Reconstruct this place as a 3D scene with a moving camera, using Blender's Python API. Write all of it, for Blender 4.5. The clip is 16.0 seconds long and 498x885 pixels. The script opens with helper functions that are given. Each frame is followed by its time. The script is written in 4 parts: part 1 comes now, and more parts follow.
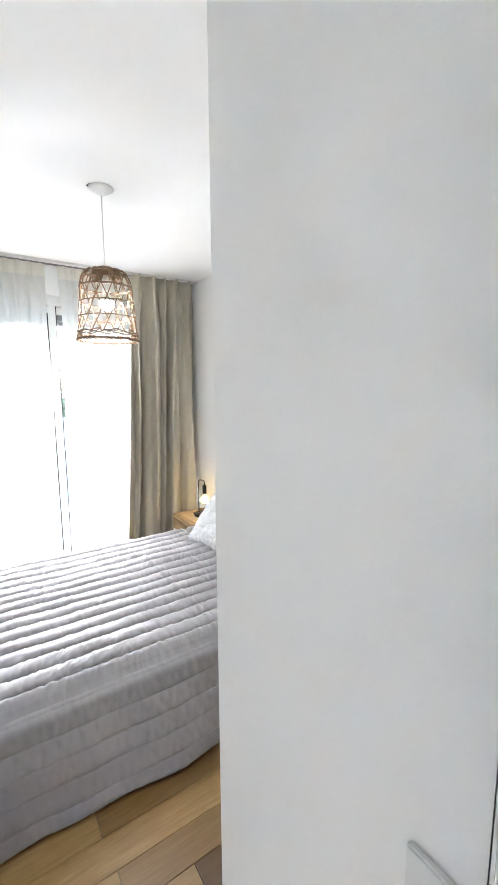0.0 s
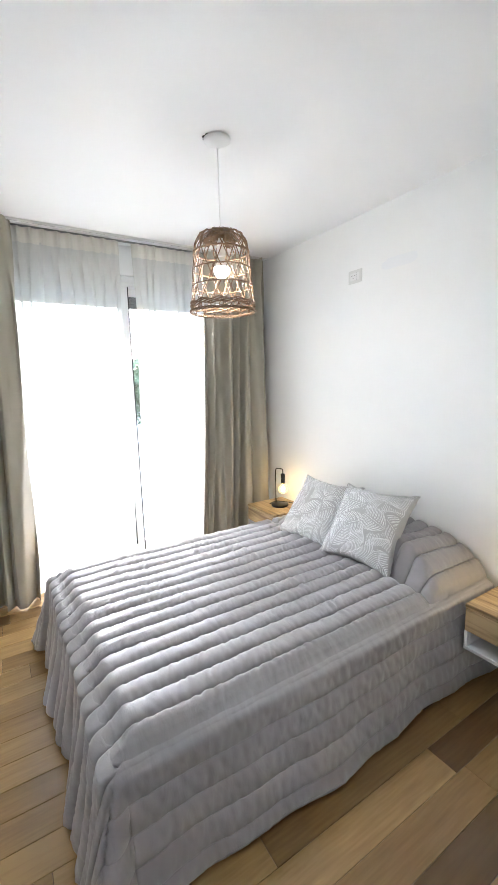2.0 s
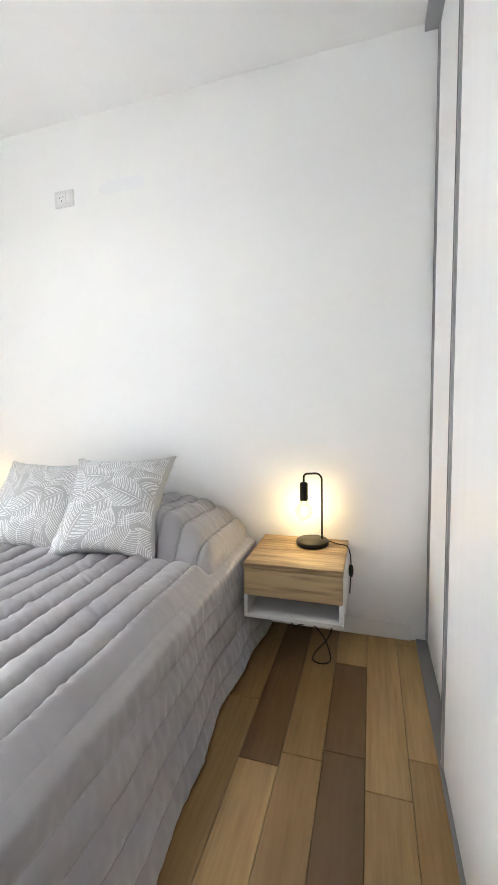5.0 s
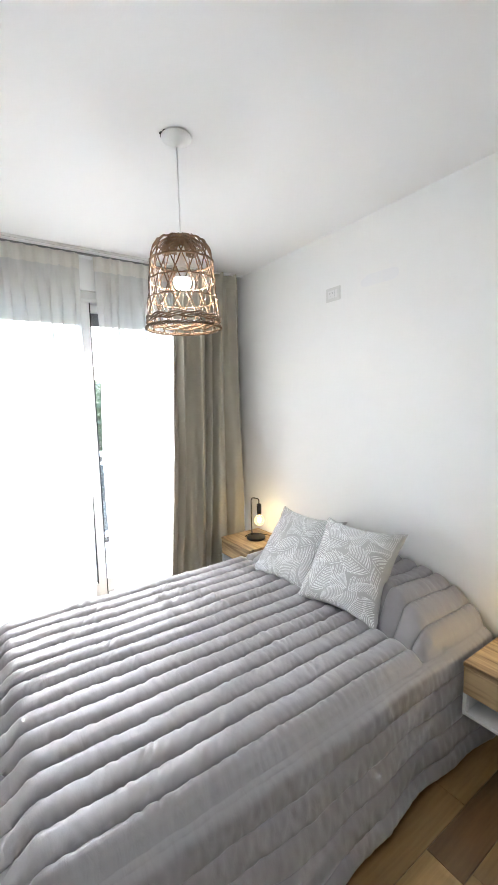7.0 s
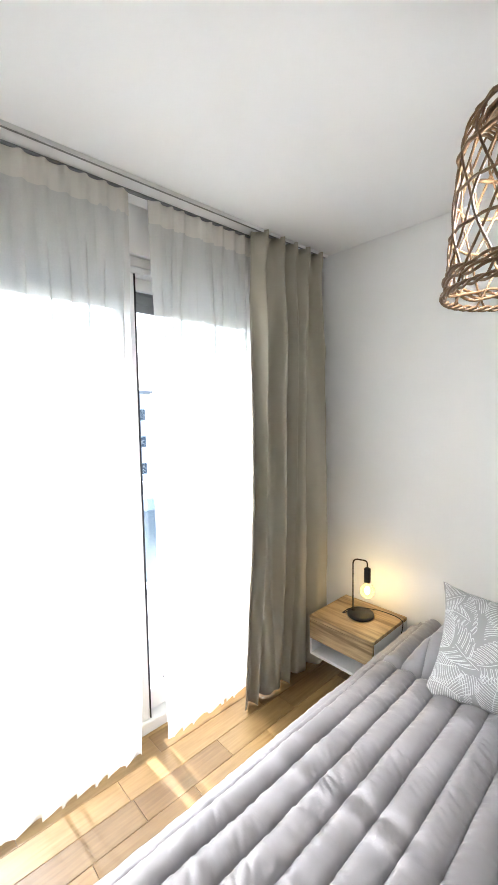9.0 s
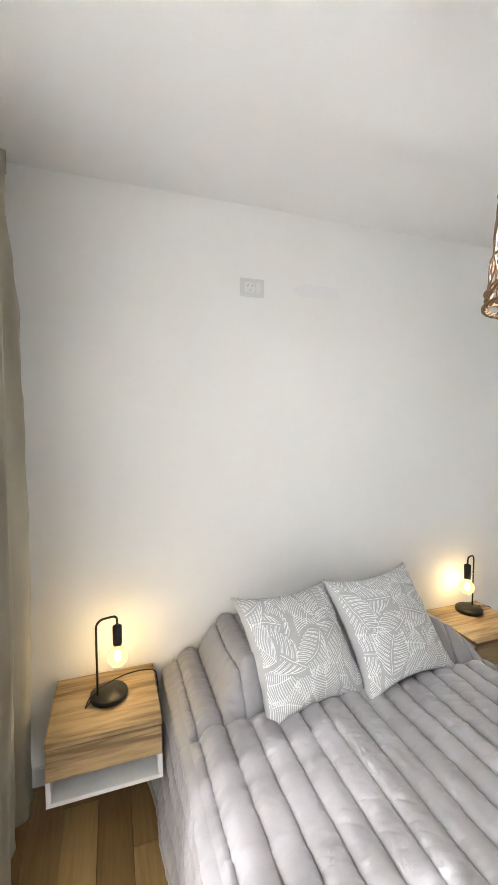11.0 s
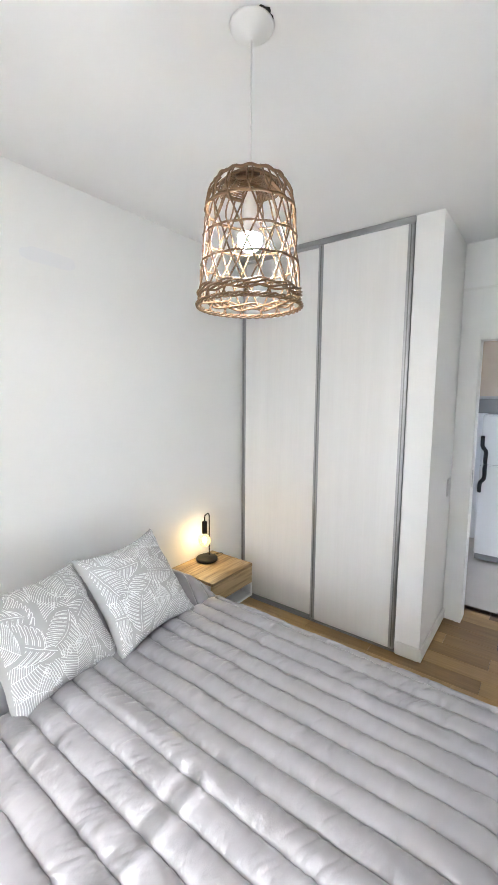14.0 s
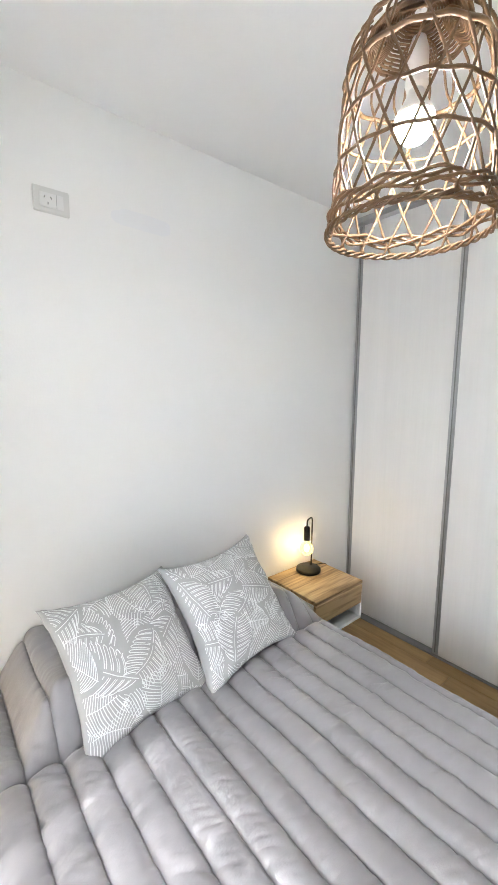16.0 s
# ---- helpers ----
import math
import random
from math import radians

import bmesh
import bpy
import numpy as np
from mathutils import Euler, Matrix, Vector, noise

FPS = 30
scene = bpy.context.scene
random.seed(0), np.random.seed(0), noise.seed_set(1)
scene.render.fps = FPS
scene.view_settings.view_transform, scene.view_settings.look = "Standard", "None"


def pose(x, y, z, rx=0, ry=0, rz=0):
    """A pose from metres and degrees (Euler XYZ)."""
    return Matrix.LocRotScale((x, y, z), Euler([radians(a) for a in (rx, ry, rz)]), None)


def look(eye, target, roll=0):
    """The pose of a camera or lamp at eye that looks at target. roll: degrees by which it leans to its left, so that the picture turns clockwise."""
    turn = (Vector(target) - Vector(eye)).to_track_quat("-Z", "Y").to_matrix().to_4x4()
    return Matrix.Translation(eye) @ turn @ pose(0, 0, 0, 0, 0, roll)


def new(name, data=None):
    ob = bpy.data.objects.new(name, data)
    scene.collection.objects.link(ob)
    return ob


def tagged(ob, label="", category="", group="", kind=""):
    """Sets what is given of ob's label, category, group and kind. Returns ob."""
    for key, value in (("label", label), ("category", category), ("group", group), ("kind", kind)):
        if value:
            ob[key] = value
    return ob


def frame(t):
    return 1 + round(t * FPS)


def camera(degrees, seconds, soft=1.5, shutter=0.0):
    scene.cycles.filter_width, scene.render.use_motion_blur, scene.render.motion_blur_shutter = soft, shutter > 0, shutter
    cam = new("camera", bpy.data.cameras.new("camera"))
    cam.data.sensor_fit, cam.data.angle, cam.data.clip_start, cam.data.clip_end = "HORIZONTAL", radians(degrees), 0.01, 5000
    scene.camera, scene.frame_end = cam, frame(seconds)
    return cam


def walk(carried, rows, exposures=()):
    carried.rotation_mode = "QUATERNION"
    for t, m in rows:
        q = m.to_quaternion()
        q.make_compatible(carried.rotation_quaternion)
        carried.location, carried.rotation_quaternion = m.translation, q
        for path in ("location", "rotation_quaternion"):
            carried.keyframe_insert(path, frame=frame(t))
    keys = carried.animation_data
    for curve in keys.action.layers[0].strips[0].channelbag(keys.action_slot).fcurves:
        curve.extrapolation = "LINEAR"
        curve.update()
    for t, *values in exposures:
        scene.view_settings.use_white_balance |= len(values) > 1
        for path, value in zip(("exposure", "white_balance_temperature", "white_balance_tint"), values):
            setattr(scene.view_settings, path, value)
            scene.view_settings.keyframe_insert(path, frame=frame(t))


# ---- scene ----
EXP = 4.25
cam = camera(63.48, 16.0)
PATH = [
    (0.0, (-1.818, -3.702, 1.606), (-0.710, -2.060, 1.340), -0.35),
    (0.5, (-1.939, -3.510, 1.612), (-0.923, -1.807, 1.348), -1.51),
    (1.0, (-2.040, -3.425, 1.598), (-1.063, -1.700, 1.331), -1.48),
    (1.5, (-2.124, -3.361, 1.545), (-1.142, -1.639, 1.281), -1.64),
    (2.0, (-2.167, -3.242, 1.527), (-1.129, -1.558, 1.229), -1.67),
    (2.5, (-2.144, -3.034, 1.463), (-0.988, -1.435, 1.139), -1.65),
    (3.0, (-2.103, -2.788, 1.402), (-0.757, -1.354, 1.037), -1.52),
    (3.5, (-1.988, -2.675, 1.317), (-0.424, -1.488, 0.940), -1.17),
    (3.7, (-1.955, -2.666, 1.284), (-0.319, -1.576, 0.914), -1.07),
    (4.7, (-1.905, -2.740, 1.110), (0.010, -2.200, 0.900), -1.30),
    (5.8, (-1.895, -2.808, 1.126), (-0.163, -1.816, 1.002), -1.39),
    (6.0, (-1.907, -2.831, 1.168), (-0.266, -1.694, 1.047), -1.41),
    (6.5, (-1.932, -2.949, 1.325), (-0.550, -1.510, 1.182), -1.45),
    (7.0, (-1.969, -3.065, 1.550), (-0.850, -1.420, 1.346), -1.53),
    (7.5, (-1.920, -2.963, 1.605), (-1.035, -1.181, 1.403), -1.47),
    (8.0, (-1.876, -2.548, 1.671), (-0.991, -0.765, 1.478), -1.55),
    (8.2, (-1.893, -2.378, 1.659), (-0.947, -0.623, 1.505), -1.45),
    (8.8, (-2.080, -1.900, 1.640), (-0.900, -0.300, 1.490), -1.10),
    (9.3, (-2.200, -1.400, 1.620), (-0.580, -0.240, 1.480), -0.80),
    (9.8, (-2.020, -0.920, 1.600), (-0.140, -0.270, 1.500), -0.40),
    (10.3, (-1.773, -0.626, 1.583), (0.225, -0.550, 1.517), -0.10),
    (10.5, (-1.774, -0.581, 1.579), (0.219, -0.721, 1.500), -0.07),
    (11.0, (-1.866, -0.530, 1.595), (0.023, -1.174, 1.473), -0.08),
    (11.5, (-1.937, -0.529, 1.600), (-0.242, -1.582, 1.465), 0.13),
    (12.0, (-1.973, -0.550, 1.629), (-0.468, -1.857, 1.464), 0.41),
    (12.5, (-1.979, -0.540, 1.631), (-0.633, -2.009, 1.460), 0.51),
    (13.0, (-1.962, -0.534, 1.615), (-0.714, -2.085, 1.429), 0.47),
    (13.5, (-1.958, -0.530, 1.597), (-0.750, -2.111, 1.396), 0.37),
    (14.0, (-1.955, -0.525, 1.598), (-0.756, -2.109, 1.367), 0.44),
    (14.5, (-1.947, -0.526, 1.586), (-0.732, -2.096, 1.336), 0.30),
    (15.0, (-1.915, -0.508, 1.585), (-0.665, -2.047, 1.316), 0.35),
    (15.5, (-1.811, -0.599, 1.621), (-0.437, -2.016, 1.297), 0.58),
    (16.0, (-1.653, -0.748, 1.565), (-0.124, -2.008, 1.288), 0.30),
]
walk(cam, [(t, look(eye, target, roll)) for t, eye, target, roll in PATH], [
    (0.0, EXP + 0.6, 5900, 10), (1.5, EXP + 0.3, 5900, 10), (3.5, EXP + 0.25, 5950, 10), (6.0, EXP + 0.35, 6000, 10), (7.0, EXP + 0.15, 5950, 10),
    (8.1, EXP - 0.12, 5950, 10), (10.4, EXP - 0.1, 6350, 10), (12.0, EXP + 0.05, 6050, 10), (14.0, EXP + 0.1, 6000, 10), (16.0, EXP + 0.06, 6000, 10)])

# ---- light ----
world = bpy.data.worlds.new("world")
scene.world = world
world.use_nodes = True
wt = world.node_tree
sky = wt.nodes.new("ShaderNodeTexSky")
sky.sky_type = "NISHITA"
sky.sun_disc = False
sky.sun_elevation = radians(47)
sky.sun_rotation = radians(0)
sky.air_density, sky.dust_density, sky.ozone_density = 1.0, 3.0, 1.0
wt.nodes["Background"].inputs["Strength"].default_value = 0.15
wt.links.new(sky.outputs["Color"], wt.nodes["Background"].inputs["Color"])

sun_data = bpy.data.lights.new("sun", "SUN")
sun_data.energy, sun_data.angle, sun_data.color = 0.6, radians(1.2), (1.0, 0.97, 0.93)
sun = new("sun", sun_data)
sun.matrix_world = pose(0, 8, 12, -43, 0, 1.2)


# ---- materials ----
def mat(name, color, rough=0.6, metal=0.0, vary=0.06, scale=8.0, bump=0.0, bump_scale=60.0, emit=None, strength=0.0,
        stretch=(1, 1, 1), sheen=0.0, alpha_mix=0.0):
    """A principled surface with colour variation at two scales and fine relief."""
    m = bpy.data.materials.new(name)
    m.use_nodes = True
    nt = m.node_tree
    b = nt.nodes["Principled BSDF"]
    b.inputs["Roughness"].default_value = rough
    b.inputs["Metallic"].default_value = metal
    if sheen:
        b.inputs["Sheen Weight"].default_value = sheen
    co = nt.nodes.new("ShaderNodeTexCoord")
    mp = nt.nodes.new("ShaderNodeMapping")
    mp.inputs["Scale"].default_value = stretch
    nt.links.new(co.outputs["Object"], mp.inputs["Vector"])
    n1 = nt.nodes.new("ShaderNodeTexNoise")
    n1.inputs["Scale"].default_value, n1.inputs["Detail"].default_value = scale, 6
    n2 = nt.nodes.new("ShaderNodeTexNoise")
    n2.inputs["Scale"].default_value, n2.inputs["Detail"].default_value = scale * 0.17, 2
    nt.links.new(mp.outputs[0], n1.inputs["Vector"])
    nt.links.new(mp.outputs[0], n2.inputs["Vector"])
    add = nt.nodes.new("ShaderNodeMath")
    add.operation = "ADD"
    nt.links.new(n1.outputs["Fac"], add.inputs[0])
    nt.links.new(n2.outputs["Fac"], add.inputs[1])
    ramp = nt.nodes.new("ShaderNodeMapRange")
    ramp.inputs["From Min"].default_value, ramp.inputs["From Max"].default_value = 0.6, 1.4
    ramp.inputs["To Min"].default_value, ramp.inputs["To Max"].default_value = 1 - vary, 1 + vary
    nt.links.new(add.outputs[0], ramp.inputs["Value"])
    mix = nt.nodes.new("ShaderNodeMix")
    mix.data_type, mix.blend_type = "RGBA", "MULTIPLY"
    mix.inputs["Factor"].default_value = 1.0
    mix.inputs["A"].default_value = (*color, 1)
    nt.links.new(ramp.outputs[0], mix.inputs["B"])
    nt.links.new(mix.outputs["Result"], b.inputs["Base Color"])
    if bump:
        n3 = nt.nodes.new("ShaderNodeTexNoise")
        n3.inputs["Scale"].default_value, n3.inputs["Detail"].default_value = bump_scale, 4
        nt.links.new(mp.outputs[0], n3.inputs["Vector"])
        bp = nt.nodes.new("ShaderNodeBump")
        bp.inputs["Strength"].default_value, bp.inputs["Distance"].default_value = bump, 0.01
        nt.links.new(n3.outputs["Fac"], bp.inputs["Height"])
        nt.links.new(bp.outputs[0], b.inputs["Normal"])
    if emit:
        b.inputs["Emission Color"].default_value = (*emit, 1)
        b.inputs["Emission Strength"].default_value = strength
    return m


def wood(name, light, dark, along="X", rough=0.4, random_amount=0.25, ring=9.0, span=(0.36, 0.66)):
    """Wood with long grain along one axis and tone that differs from piece to piece."""
    m = bpy.data.materials.new(name)
    m.use_nodes = True
    nt = m.node_tree
    b = nt.nodes["Principled BSDF"]
    b.inputs["Roughness"].default_value = rough
    co = nt.nodes.new("ShaderNodeTexCoord")
    oi = nt.nodes.new("ShaderNodeObjectInfo")
    mp = nt.nodes.new("ShaderNodeMapping")
    mp.inputs["Scale"].default_value = (0.7, 9, 9) if along == "X" else (9, 0.7, 9)
    shift = nt.nodes.new("ShaderNodeVectorMath")
    shift.operation = "SCALE"
    shift.inputs[0].default_value = (7.0, 31.0, 13.0)
    nt.links.new(oi.outputs["Random"], shift.inputs["Scale"])
    add = nt.nodes.new("ShaderNodeVectorMath")
    nt.links.new(co.outputs["Object"], mp.inputs["Vector"])
    nt.links.new(mp.outputs[0], add.inputs[0])
    nt.links.new(shift.outputs[0], add.inputs[1])
    broad = nt.nodes.new("ShaderNodeTexNoise")
    broad.inputs["Scale"].default_value, broad.inputs["Detail"].default_value, broad.inputs["Distortion"].default_value = 0.9, 4, 0.8
    fine = nt.nodes.new("ShaderNodeTexNoise")
    fine.inputs["Scale"].default_value, fine.inputs["Detail"].default_value = ring, 6
    nt.links.new(add.outputs[0], broad.inputs["Vector"])
    nt.links.new(add.outputs[0], fine.inputs["Vector"])
    sm = nt.nodes.new("ShaderNodeMath")
    sm.operation = "MULTIPLY_ADD"
    sm.inputs[1].default_value = 0.45
    nt.links.new(fine.outputs["Fac"], sm.inputs[0])
    half = nt.nodes.new("ShaderNodeMath")
    half.operation = "MULTIPLY"
    half.inputs[1].default_value = 0.6
    nt.links.new(broad.outputs["Fac"], half.inputs[0])
    nt.links.new(half.outputs[0], sm.inputs[2])
    ramp = nt.nodes.new("ShaderNodeValToRGB")
    ramp.color_ramp.elements[0].position, ramp.color_ramp.elements[0].color = span[0], (*dark, 1)
    ramp.color_ramp.elements[1].position, ramp.color_ramp.elements[1].color = span[1], (*light, 1)
    nt.links.new(sm.outputs[0], ramp.inputs["Fac"])
    tone = nt.nodes.new("ShaderNodeMapRange")
    tone.inputs["To Min"].default_value, tone.inputs["To Max"].default_value = 1 - random_amount, 1 + random_amount
    nt.links.new(oi.outputs["Random"], tone.inputs["Value"])
    mix = nt.nodes.new("ShaderNodeMix")
    mix.data_type, mix.blend_type = "RGBA", "MULTIPLY"
    mix.inputs["Factor"].default_value = 1.0
    nt.links.new(ramp.outputs["Color"], mix.inputs["A"])
    nt.links.new(tone.outputs[0], mix.inputs["B"])
    nt.links.new(mix.outputs["Result"], b.inputs["Base Color"])
    bp = nt.nodes.new("ShaderNodeBump")
    bp.inputs["Strength"].default_value, bp.inputs["Distance"].default_value = 0.12, 0.004
    nt.links.new(fine.outputs["Fac"], bp.inputs["Height"])
    nt.links.new(bp.outputs[0], b.inputs["Normal"])
    return m


def weave(name, color, rough=0.85, thread=700.0, vary=0.05, sheen=0.2, bump=0.25):
    """Woven cloth: fine crossing threads and soft unevenness."""
    m = mat(name, color, rough, vary=vary, scale=5.0, sheen=sheen)
    nt = m.node_tree
    b = nt.nodes["Principled BSDF"]
    co = nt.nodes.new("ShaderNodeTexCoord")
    hs = []
    for axis in ("X", "Z", "Y"):
        w = nt.nodes.new("ShaderNodeTexWave")
        w.bands_direction = axis
        w.inputs["Scale"].default_value = thread / 6.28
        w.inputs["Distortion"].default_value = 9.0
        w.inputs["Detail Scale"].default_value = 3.0
        nt.links.new(co.outputs["Object"], w.inputs["Vector"])
        hs.append(w)
    a = nt.nodes.new("ShaderNodeMath")
    nt.links.new(hs[0].outputs["Fac"], a.inputs[0])
    nt.links.new(hs[1].outputs["Fac"], a.inputs[1])
    c = nt.nodes.new("ShaderNodeMath")
    nt.links.new(a.outputs[0], c.inputs[0])
    nt.links.new(hs[2].outputs["Fac"], c.inputs[1])
    n3 = nt.nodes.new("ShaderNodeTexNoise")
    n3.inputs["Scale"].default_value = 22
    nt.links.new(co.outputs["Object"], n3.inputs["Vector"])
    d = nt.nodes.new("ShaderNodeMath")
    d.operation = "MULTIPLY_ADD"
    d.inputs[1].default_value = 9.0
    nt.links.new(n3.outputs["Fac"], d.inputs[0])
    nt.links.new(c.outputs[0], d.inputs[2])
    bp = nt.nodes.new("ShaderNodeBump")
    bp.inputs["Strength"].default_value, bp.inputs["Distance"].default_value = bump, 0.0015
    nt.links.new(d.outputs[0], bp.inputs["Height"])
    nt.links.new(bp.outputs[0], b.inputs["Normal"])
    return m


def crumple(m, stretch, strength, depth):
    """Adds small creases, drawn out along one axis, under the surface's own relief."""
    nt = m.node_tree
    co = nt.nodes.new("ShaderNodeTexCoord")
    mp = nt.nodes.new("ShaderNodeMapping")
    mp.inputs["Scale"].default_value = stretch
    nt.links.new(co.outputs["Object"], mp.inputs["Vector"])
    n = nt.nodes.new("ShaderNodeTexNoise")
    n.inputs["Scale"].default_value, n.inputs["Detail"].default_value, n.inputs["Distortion"].default_value = 1.0, 3, 0.9
    nt.links.new(mp.outputs[0], n.inputs["Vector"])
    bp = nt.nodes.new("ShaderNodeBump")
    bp.inputs["Strength"].default_value, bp.inputs["Distance"].default_value = strength, depth
    nt.links.new(n.outputs["Fac"], bp.inputs["Height"])
    last = nt.nodes["Principled BSDF"].inputs["Normal"].links[0].from_node
    nt.links.new(bp.outputs[0], last.inputs["Normal"])


def sheer_cloth(name, color, open_share):
    """Thin voile: part of the light passes straight, the rest is scattered."""
    m = bpy.data.materials.new(name)
    m.use_nodes = True
    nt = m.node_tree
    nt.nodes.remove(nt.nodes["Principled BSDF"])
    out = nt.nodes["Material Output"]
    clear = nt.nodes.new("ShaderNodeBsdfTransparent")
    glow = nt.nodes.new("ShaderNodeBsdfTranslucent")
    body = nt.nodes.new("ShaderNodeBsdfDiffuse")
    glow.inputs["Color"].default_value = (*color, 1)
    body.inputs["Color"].default_value = (*color, 1)
    co = nt.nodes.new("ShaderNodeTexCoord")
    n = nt.nodes.new("ShaderNodeTexNoise")
    n.inputs["Scale"].default_value = 180
    nt.links.new(co.outputs["Object"], n.inputs["Vector"])
    share = nt.nodes.new("ShaderNodeMapRange")
    share.inputs["To Min"].default_value, share.inputs["To Max"].default_value = open_share - 0.04, open_share + 0.04
    nt.links.new(n.outputs["Fac"], share.inputs["Value"])
    m1 = nt.nodes.new("ShaderNodeMixShader")
    m1.inputs["Fac"].default_value = 0.3
    nt.links.new(glow.outputs[0], m1.inputs[1])
    nt.links.new(body.outputs[0], m1.inputs[2])
    m2 = nt.nodes.new("ShaderNodeMixShader")
    nt.links.new(share.outputs[0], m2.inputs["Fac"])
    nt.links.new(m1.outputs[0], m2.inputs[1])
    nt.links.new(clear.outputs[0], m2.inputs[2])
    nt.links.new(m2.outputs[0], out.inputs["Surface"])
    return m


def pane_glass(name, tint, gloss=0.08):
    """Flat clear glass: light passes, a little is mirrored."""
    m = bpy.data.materials.new(name)
    m.use_nodes = True
    nt = m.node_tree
    nt.nodes.remove(nt.nodes["Principled BSDF"])
    clear = nt.nodes.new("ShaderNodeBsdfTransparent")
    clear.inputs["Color"].default_value = (*tint, 1)
    shine = nt.nodes.new("ShaderNodeBsdfGlossy")
    shine.inputs["Roughness"].default_value = 0.02
    fr = nt.nodes.new("ShaderNodeFresnel")
    fr.inputs["IOR"].default_value = 1.45
    mx = nt.nodes.new("ShaderNodeMixShader")
    nt.links.new(fr.outputs[0], mx.inputs["Fac"])
    nt.links.new(clear.outputs[0], mx.inputs[1])
    nt.links.new(shine.outputs[0], mx.inputs[2])
    nt.links.new(mx.outputs[0], nt.nodes["Material Output"].inputs["Surface"])
    return m


def glowing_glass(name, tint, glow, strength):
    """The coated globe of a lit bulb: see-through, and softly aglow."""
    m = pane_glass(name, tint)
    nt = m.node_tree
    out = nt.nodes["Material Output"]
    old = out.inputs["Surface"].links[0].from_socket
    em = nt.nodes.new("ShaderNodeEmission")
    em.inputs["Color"].default_value, em.inputs["Strength"].default_value = (*glow, 1), strength
    mx = nt.nodes.new("ShaderNodeMixShader")
    mx.inputs["Fac"].default_value = 0.45
    nt.links.new(old, mx.inputs[1])
    nt.links.new(em.outputs[0], mx.inputs[2])
    nt.links.new(mx.outputs[0], out.inputs["Surface"])
    return m


def lit(name, color, strength):
    m = bpy.data.materials.new(name)
    m.use_nodes = True
    b = m.node_tree.nodes["Principled BSDF"]
    b.inputs["Base Color"].default_value = (*color, 1)
    b.inputs["Emission Color"].default_value = (*color, 1)
    b.inputs["Emission Strength"].default_value = strength
    return m


WALL = mat("wall_paint", (0.85, 0.85, 0.84), 0.75, vary=0.015, scale=3.0, bump=0.08, bump_scale=140)
CEIL = mat("ceiling_paint", (0.83, 0.83, 0.83), 0.85, vary=0.012, scale=2.0, bump=0.06, bump_scale=120)
TRIM = mat("white_lacquer", (0.80, 0.80, 0.78), 0.4, vary=0.02, scale=6.0, bump=0.03)
OAK = wood("oak_plank", (0.42, 0.27, 0.108), (0.27, 0.16, 0.056), "X", 0.34, 0.12)
AMBER = wood("amber_plank", (0.30, 0.183, 0.067), (0.20, 0.112, 0.038), "X", 0.34, 0.12)
BROWN = wood("brown_plank", (0.16, 0.088, 0.033), (0.105, 0.054, 0.02), "X", 0.34, 0.12)
SUBFLOOR = mat("dark_joint", (0.05, 0.03, 0.018), 0.9)
STAND_WOOD = wood("nightstand_oak", (0.47, 0.335, 0.175), (0.19, 0.12, 0.055), "Y", 0.5, 0.05, 7.0, (0.42, 0.58))
MELAMINE = mat("white_melamine", (0.80, 0.80, 0.80), 0.35, vary=0.015)
BLACK = mat("black_metal", (0.012, 0.012, 0.012), 0.42, metal=0.3, vary=0.1, bump=0.03, bump_scale=200)
CABLE = mat("black_cable", (0.015, 0.015, 0.015), 0.5)
QUILT = weave("grey_quilt_cotton", (0.30, 0.289, 0.30), 0.41, 1500, 0.05, 0.25, 0.05)
QUILT.node_tree.nodes["Principled BSDF"].inputs["Specular IOR Level"].default_value = 0.75
crumple(QUILT, (24, 10, 10), 0.35, 0.006)
DRAPE = weave("beige_linen", (0.41, 0.382, 0.305), 0.9, 1100, 0.06, 0.15, 0.1)
crumple(DRAPE, (14, 14, 2.2), 0.3, 0.006)
SHEER = sheer_cloth("ivory_voile", (0.81, 0.80, 0.765), 0.22)
HEADER = weave("ivory_header", (0.72, 0.69, 0.63), 0.9, 700, 0.04)
CUSHION = weave("grey_cushion_linen", (0.45, 0.45, 0.445), 0.9, 1200, 0.1, 0.1, 0.12)
PRINT = mat("white_print", (0.82, 0.82, 0.82), 0.9, vary=0.03, scale=60)
WICKER = mat("natural_wicker", (0.15, 0.083, 0.036), 0.5, vary=0.35, scale=40, bump=0.2, bump_scale=120)
ALU = mat("brushed_aluminium", (0.45, 0.45, 0.46), 0.38, metal=0.85, vary=0.05, scale=30, stretch=(1, 1, 0.05))
ALU_WHITE = mat("white_aluminium", (0.74, 0.74, 0.73), 0.4, vary=0.02)
DOOR_PANEL = mat("pale_wardrobe_board", (0.80, 0.79, 0.775), 0.36, vary=0.03, scale=14, stretch=(6, 6, 0.25), bump=0.03, bump_scale=40)
PLASTIC = mat("white_plastic", (0.75, 0.75, 0.74), 0.35, vary=0.01)
PLATE = mat("grey_plate", (0.68, 0.68, 0.66), 0.4, vary=0.02)
DARK = mat("dark_gap", (0.02, 0.02, 0.02), 0.8)
SHUTTER = mat("grey_shutter", (0.16, 0.155, 0.15), 0.6, vary=0.05)
GLASS = pane_glass("window_glass", (0.95, 0.97, 0.97))
RAIL_GLASS = pane_glass("railing_glass", (0.80, 0.87, 0.90))
AMBER_GLASS = glowing_glass("amber_glass", (1.0, 0.86, 0.55), (1.0, 0.72, 0.26), 0.16)
